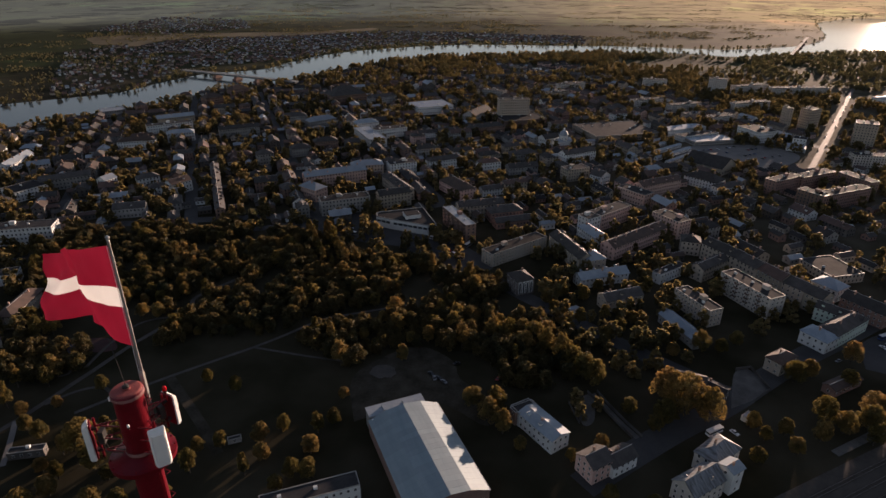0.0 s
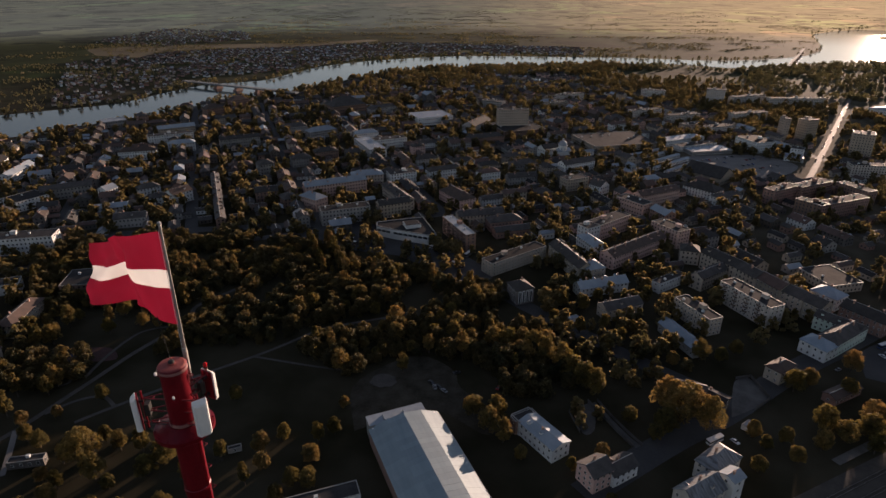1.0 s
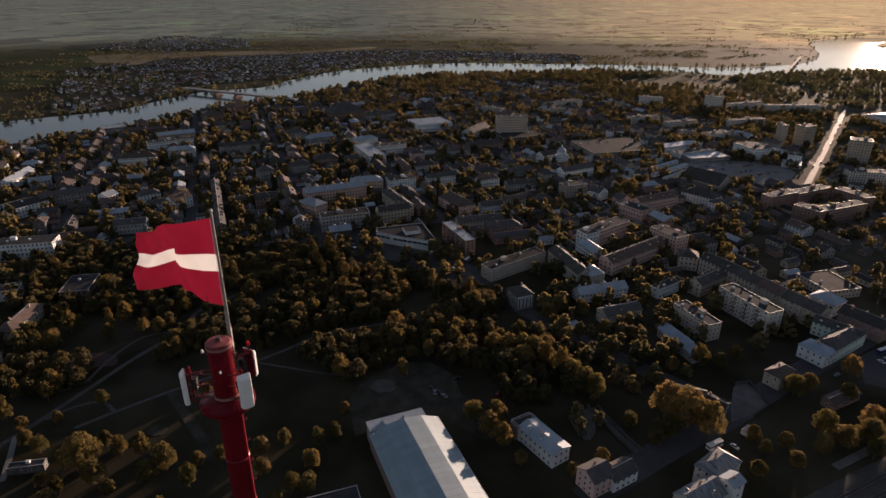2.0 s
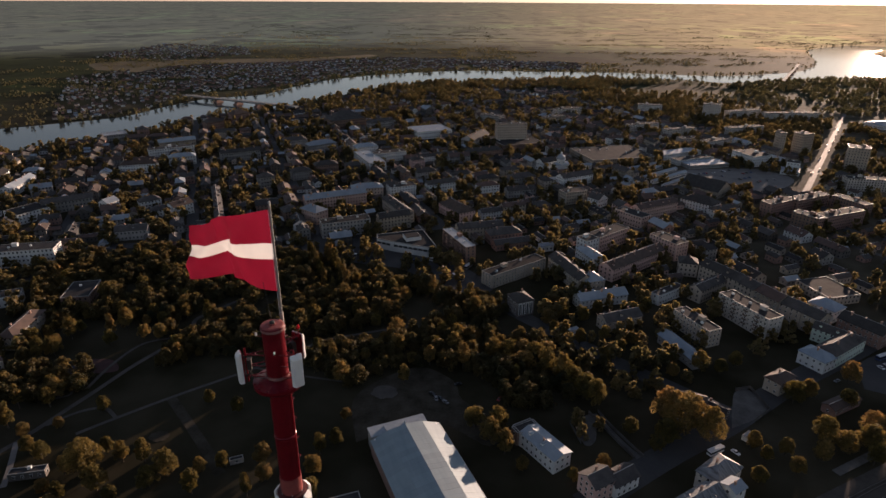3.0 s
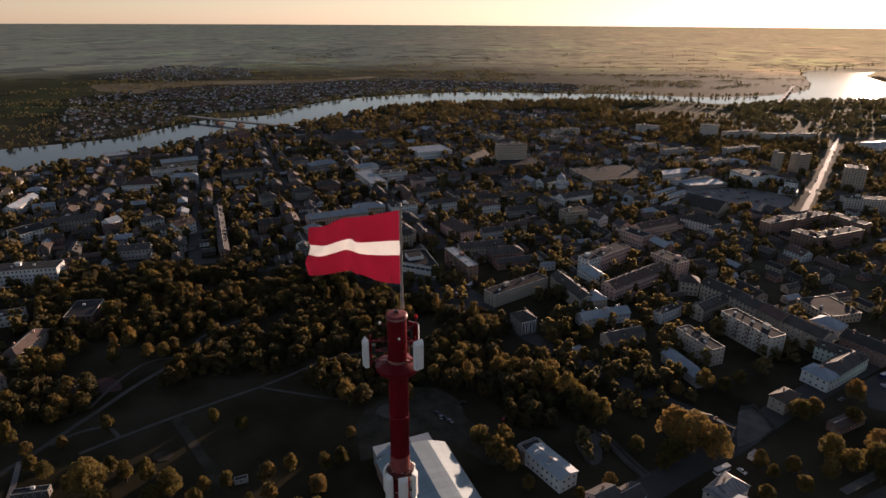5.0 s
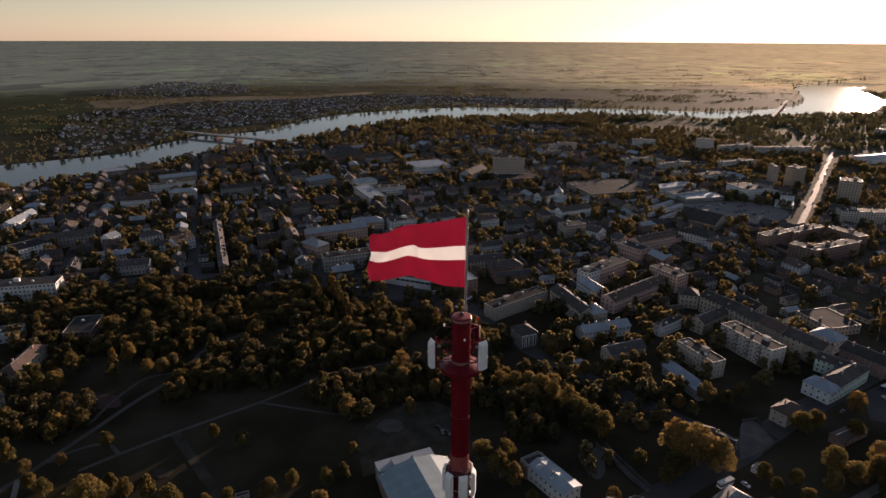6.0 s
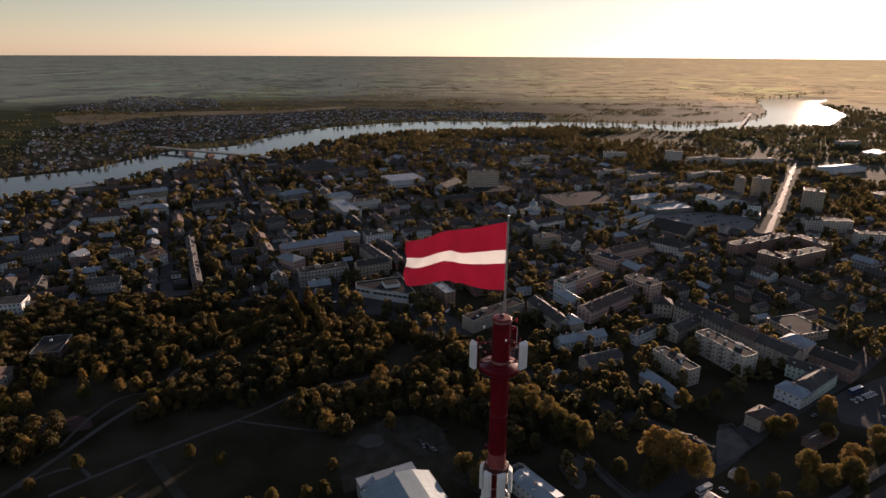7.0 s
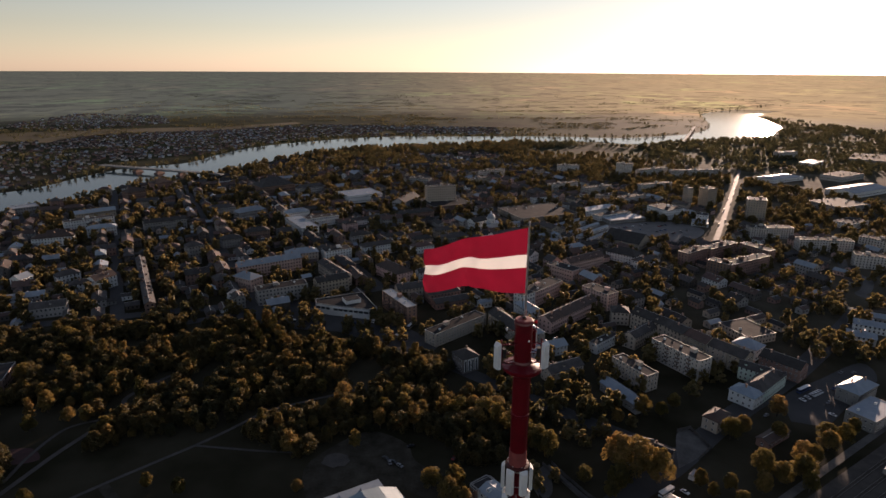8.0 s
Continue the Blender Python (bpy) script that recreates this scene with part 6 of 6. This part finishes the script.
for k in range(6):
    off = 12 - k * 6.2
    track = tagged(new("railway_track"), "railway track with worn steel rails on sleepers", "railway", "railway tracks")
    track.matrix_basis = pose(*(RA + rn * off), 0.1, 0, 0, math.degrees(math.atan2(rd.y, rd.x)))
    n = (RB - RA).length
    for side in (-0.76, 0.76):
        part("rail", Solid().box(0, n, side - 0.04, side + 0.04, 0.18, 0.36).mesh("rail", RAIL), track)
    s = Solid()
    for j in range(int(n / 1.8)):
        s.box(j * 1.8, j * 1.8 + 0.3, -1.3, 1.3, 0.02, 0.19)
    part("sleepers", s.mesh("sleepers", SLEEPER), track, kind="stuff")

# ---- vehicles ----
TYRE = material("black_rubber", (0.015, 0.015, 0.015), (0.03, 0.03, 0.03), 2.0, 0.9)
PAINTS = [material(n, a, b, 0.6, 0.3) for n, a, b in (("white_car_paint", (0.6, 0.6, 0.6), (0.7, 0.7, 0.7)), ("grey_car_paint", (0.15, 0.155, 0.16), (0.2, 0.2, 0.21)),
          ("black_car_paint", (0.015, 0.015, 0.018), (0.03, 0.03, 0.032)), ("red_car_paint", (0.25, 0.02, 0.02), (0.3, 0.03, 0.03)), ("blue_car_paint", (0.03, 0.06, 0.16), (0.05, 0.08, 0.2)))]
PAINT_WORDS = ("white", "grey", "black", "red", "blue")
WHEEL = Solid().tube([(-0.1, 0.3), (0.1, 0.3)], 12).mesh("wheel", TYRE)
CAR_CABIN = Solid().add([(-1.3, -0.8, 0.85), (1.1, -0.8, 0.85), (1.1, 0.8, 0.85), (-1.3, 0.8, 0.85), (-0.9, -0.65, 1.4), (0.4, -0.65, 1.4), (0.4, 0.65, 1.4), (-0.9, 0.65, 1.4)],
                        [(4, 5, 6, 7), (0, 1, 5, 4), (1, 2, 6, 5), (2, 3, 7, 6), (3, 0, 4, 7)]).mesh("cabin", GLASS)
CAR_BODY = []
for p in PAINTS:
    s = Solid()
    s.add([(x, y, z) for x, z in ((-2.1, 0.3), (-2.15, 0.7), (-1.9, 0.9), (1.2, 0.9), (2.05, 0.7), (2.15, 0.45), (2.1, 0.3)) for y in (-0.86, 0.86)],
          [(2 * k, 2 * k + 2, 2 * k + 3, 2 * k + 1) for k in range(6)] + [(12, 0, 1, 13), tuple(range(0, 14, 2))[::-1], tuple(range(1, 14, 2))])
    s.box(-0.85, 0.35, -0.62, 0.62, 1.38, 1.46)
    CAR_BODY.append(s.mesh("body", p))


def car(x, y, turn, paint, z=0.2):
    ob = tagged(new("car"), f"{PAINT_WORDS[paint]} parked saloon car on asphalt", "car", "parked cars")
    ob.matrix_basis = pose(x, y, z, 0, 0, turn)
    part("body", CAR_BODY[paint], ob)
    part("cabin", CAR_CABIN, ob, "dark glass cabin")
    for wx in (-1.35, 1.35):
        for wy in (-0.8, 0.8):
            part("wheel", WHEEL, ob).matrix_basis = pose(wx, wy, 0.3, 90)
    return ob


def bus(x, y, turn, paint, z=0.2, length=11.5):
    ob = tagged(new("bus"), f"{PAINT_WORDS[paint]} city bus with a pale roof on the road", "bus", "buses")
    ob.matrix_basis = pose(x, y, z, 0, 0, turn)
    a = length / 2
    part("body", Solid().box(-a, a, -1.25, 1.25, 0.35, 1.3).box(-a, a, -1.2, 1.2, 2.3, 2.9).mesh("body", PAINTS[paint]), ob)
    part("glass_band", Solid().box(-a + 0.05, a - 0.02, -1.22, 1.22, 1.3, 2.3).mesh("glass_band", GLASS), ob, "dark glass window band")
    part("roof", Solid().box(-a + 0.1, a - 0.1, -1.15, 1.15, 2.9, 3.05).box(-1.5, 1.2, -0.7, 0.7, 3.05, 3.3).mesh("roof", PAINTS[0]), ob)
    for wx in (-a + 2.6, a - 2.6):
        for wy in (-1.15, 1.15):
            w = part("wheel", WHEEL, ob)
            w.matrix_basis = pose(wx, wy, 0.48, 90) @ Matrix.Diagonal((1.6, 1.6, 1.2, 1))
    return ob


bus(128.7, 222.7, 27, 0, length=9.0)
bus(263, 305, 23, 4)
bus(-8, 442, -35, 0)
bus(10, 410, -50, 1)
bus(-78, 452, -20, 1)
bus(19, 432, 60, 1)
rng = random.Random(31)
for k in range(8):
    car(254.5 + 2.6 * k, 294.5 + 1.15 * k, 105, rng.choice((0, 0, 1, 2, 4)), 0.25)
for x, y, turn in ((285, 305, 20), (269, 290, 30), (305, 324, 25), (314, 323, 25), (261, 277, 110), (-71, 472, 60), (-67, 462, 40), (-64, 478, 15), (-24, 443, -30), (3, 422, -45),
                   (128, 212, 130), (131, 215, 130), (134, 214, 130), (-89, 462, 0), (-84, 463, 0), (-79, 463, 5), (80, 206, 30), (30, 262, 60), (8, 275, 20), (-4, 262, 100)):
    car(x, y, turn, rng.randrange(5), 0.25)
for k in range(34):
    u, v = rng.uniform(-60, 60), rng.choice((-24, -8, 10, 26)) + rng.uniform(-1, 1)
    p = Vector((330, 690)) + GU * u + GV * v
    if not covered(p.x, p.y, 3):
        car(p.x, p.y, GRID + 90 + rng.uniform(-4, 4), rng.randrange(5), 0.25)
for k in range(16):
    p = Vector((436, 690)).lerp(Vector((793, 1202)), (k + rng.random()) / 16)
    car(p.x + rng.choice((-3.5, 3.5)), p.y, 55, rng.randrange(5), 0.2)


def goods_wagon(x, y, turn, tone):
    ob = tagged(new("goods_wagon"), "grey covered goods wagon standing on the rails", "railway wagon", "goods wagons")
    ob.matrix_basis = pose(x, y, 0.45, 0, 0, turn)
    part("body", Solid().box(-6.5, 6.5, -1.45, 1.45, 1.1, 3.6).mesh("body", tone), ob)
    part("roof", Solid().add([(sx * 6.6, yy, zz) for sx in (-1, 1) for yy, zz in ((-1.5, 3.6), (-0.8, 4.0), (0.8, 4.0), (1.5, 3.6))],
                             [(0, 4, 5, 1), (1, 5, 6, 2), (2, 6, 7, 3), (0, 1, 2, 3), (7, 6, 5, 4), (3, 7, 4, 0)]).mesh("roof", ROOFS["tin"]), ob)
    part("chassis", Solid().box(-6.4, 6.4, -1.1, 1.1, 0.7, 1.1).mesh("chassis", DARK_STEEL), ob)
    for wx in (-4.9, -3.1, 3.1, 4.9):
        for wy in (-0.75, 0.75):
            w = part("wheel", WHEEL, ob)
            w.matrix_basis = pose(wx, wy, 0.46, 90) @ Matrix.Diagonal((1.5, 1.5, 1, 1))


for k in range(7):
    q = RA + rn * 5.8 + rd * (160 + 14.4 * k)
    goods_wagon(q.x, q.y, math.degrees(math.atan2(rd.y, rd.x)), (WALLS["grey"], WALLS["brick"], WALLS["panel"])[k % 3])


# ---- yard fences ----
FENCE_PANEL = Solid().box(0, 2.46, -0.05, 0.05, 0.08, 1.9).box(0.1, 2.36, 0.05, 0.08, 0.4, 0.9).box(0.1, 2.36, 0.05, 0.08, 1.1, 1.6).mesh("panel", ROUGH)
FENCE_POST = Solid().box(-0.08, 0.08, -0.1, 0.1, -0.2, 2.05).mesh("post", ROUGH)


def fence(points, label):
    ob = tagged(new("fence"), label, "fence")
    ob.matrix_basis = pose(points[0][0], points[0][1], 0)
    for (x0, y0), (x1, y1) in zip(points, points[1:]):
        n = max(1, round(math.hypot(x1 - x0, y1 - y0) / 2.5))
        turn = math.degrees(math.atan2(y1 - y0, x1 - x0))
        for k in range(n):
            p = pose(x0 + (x1 - x0) * k / n - points[0][0], y0 + (y1 - y0) * k / n - points[0][1], 0, 0, 0, turn)
            part("post", FENCE_POST, ob).matrix_basis = p
            part("panel", FENCE_PANEL, ob).matrix_basis = p @ Matrix.Translation((0.02, 0, 0))


fence([(75.2, 251.5), (79.2, 242), (85, 227.6), (89, 219)], "weathered concrete panel fence along a lane")
fence([(80.2, 252), (83.5, 242), (89.2, 228.6), (94, 219)], "weathered concrete panel fence beside the yard")
fence([(116.9, 256.7), (120.1, 250.6), (115.2, 247.4), (112, 252)], "broken grey wall round a derelict yard")
fence([(160, 272), (169, 274), (170.5, 255), (158, 245.5)], "low grey wall round a concrete yard")
fence([(64, 243), (66.5, 228)], "grey concrete fence behind the hall")
for x, y, turn, paint in ((138.3, 222.6, -60, 0), (221, 281, 30, 1), (-2, 262.5, 130, 2), (1, 259, 130, 1), (-6, 266, 130, 2)):
    car(x, y, turn, paint, 0.22)
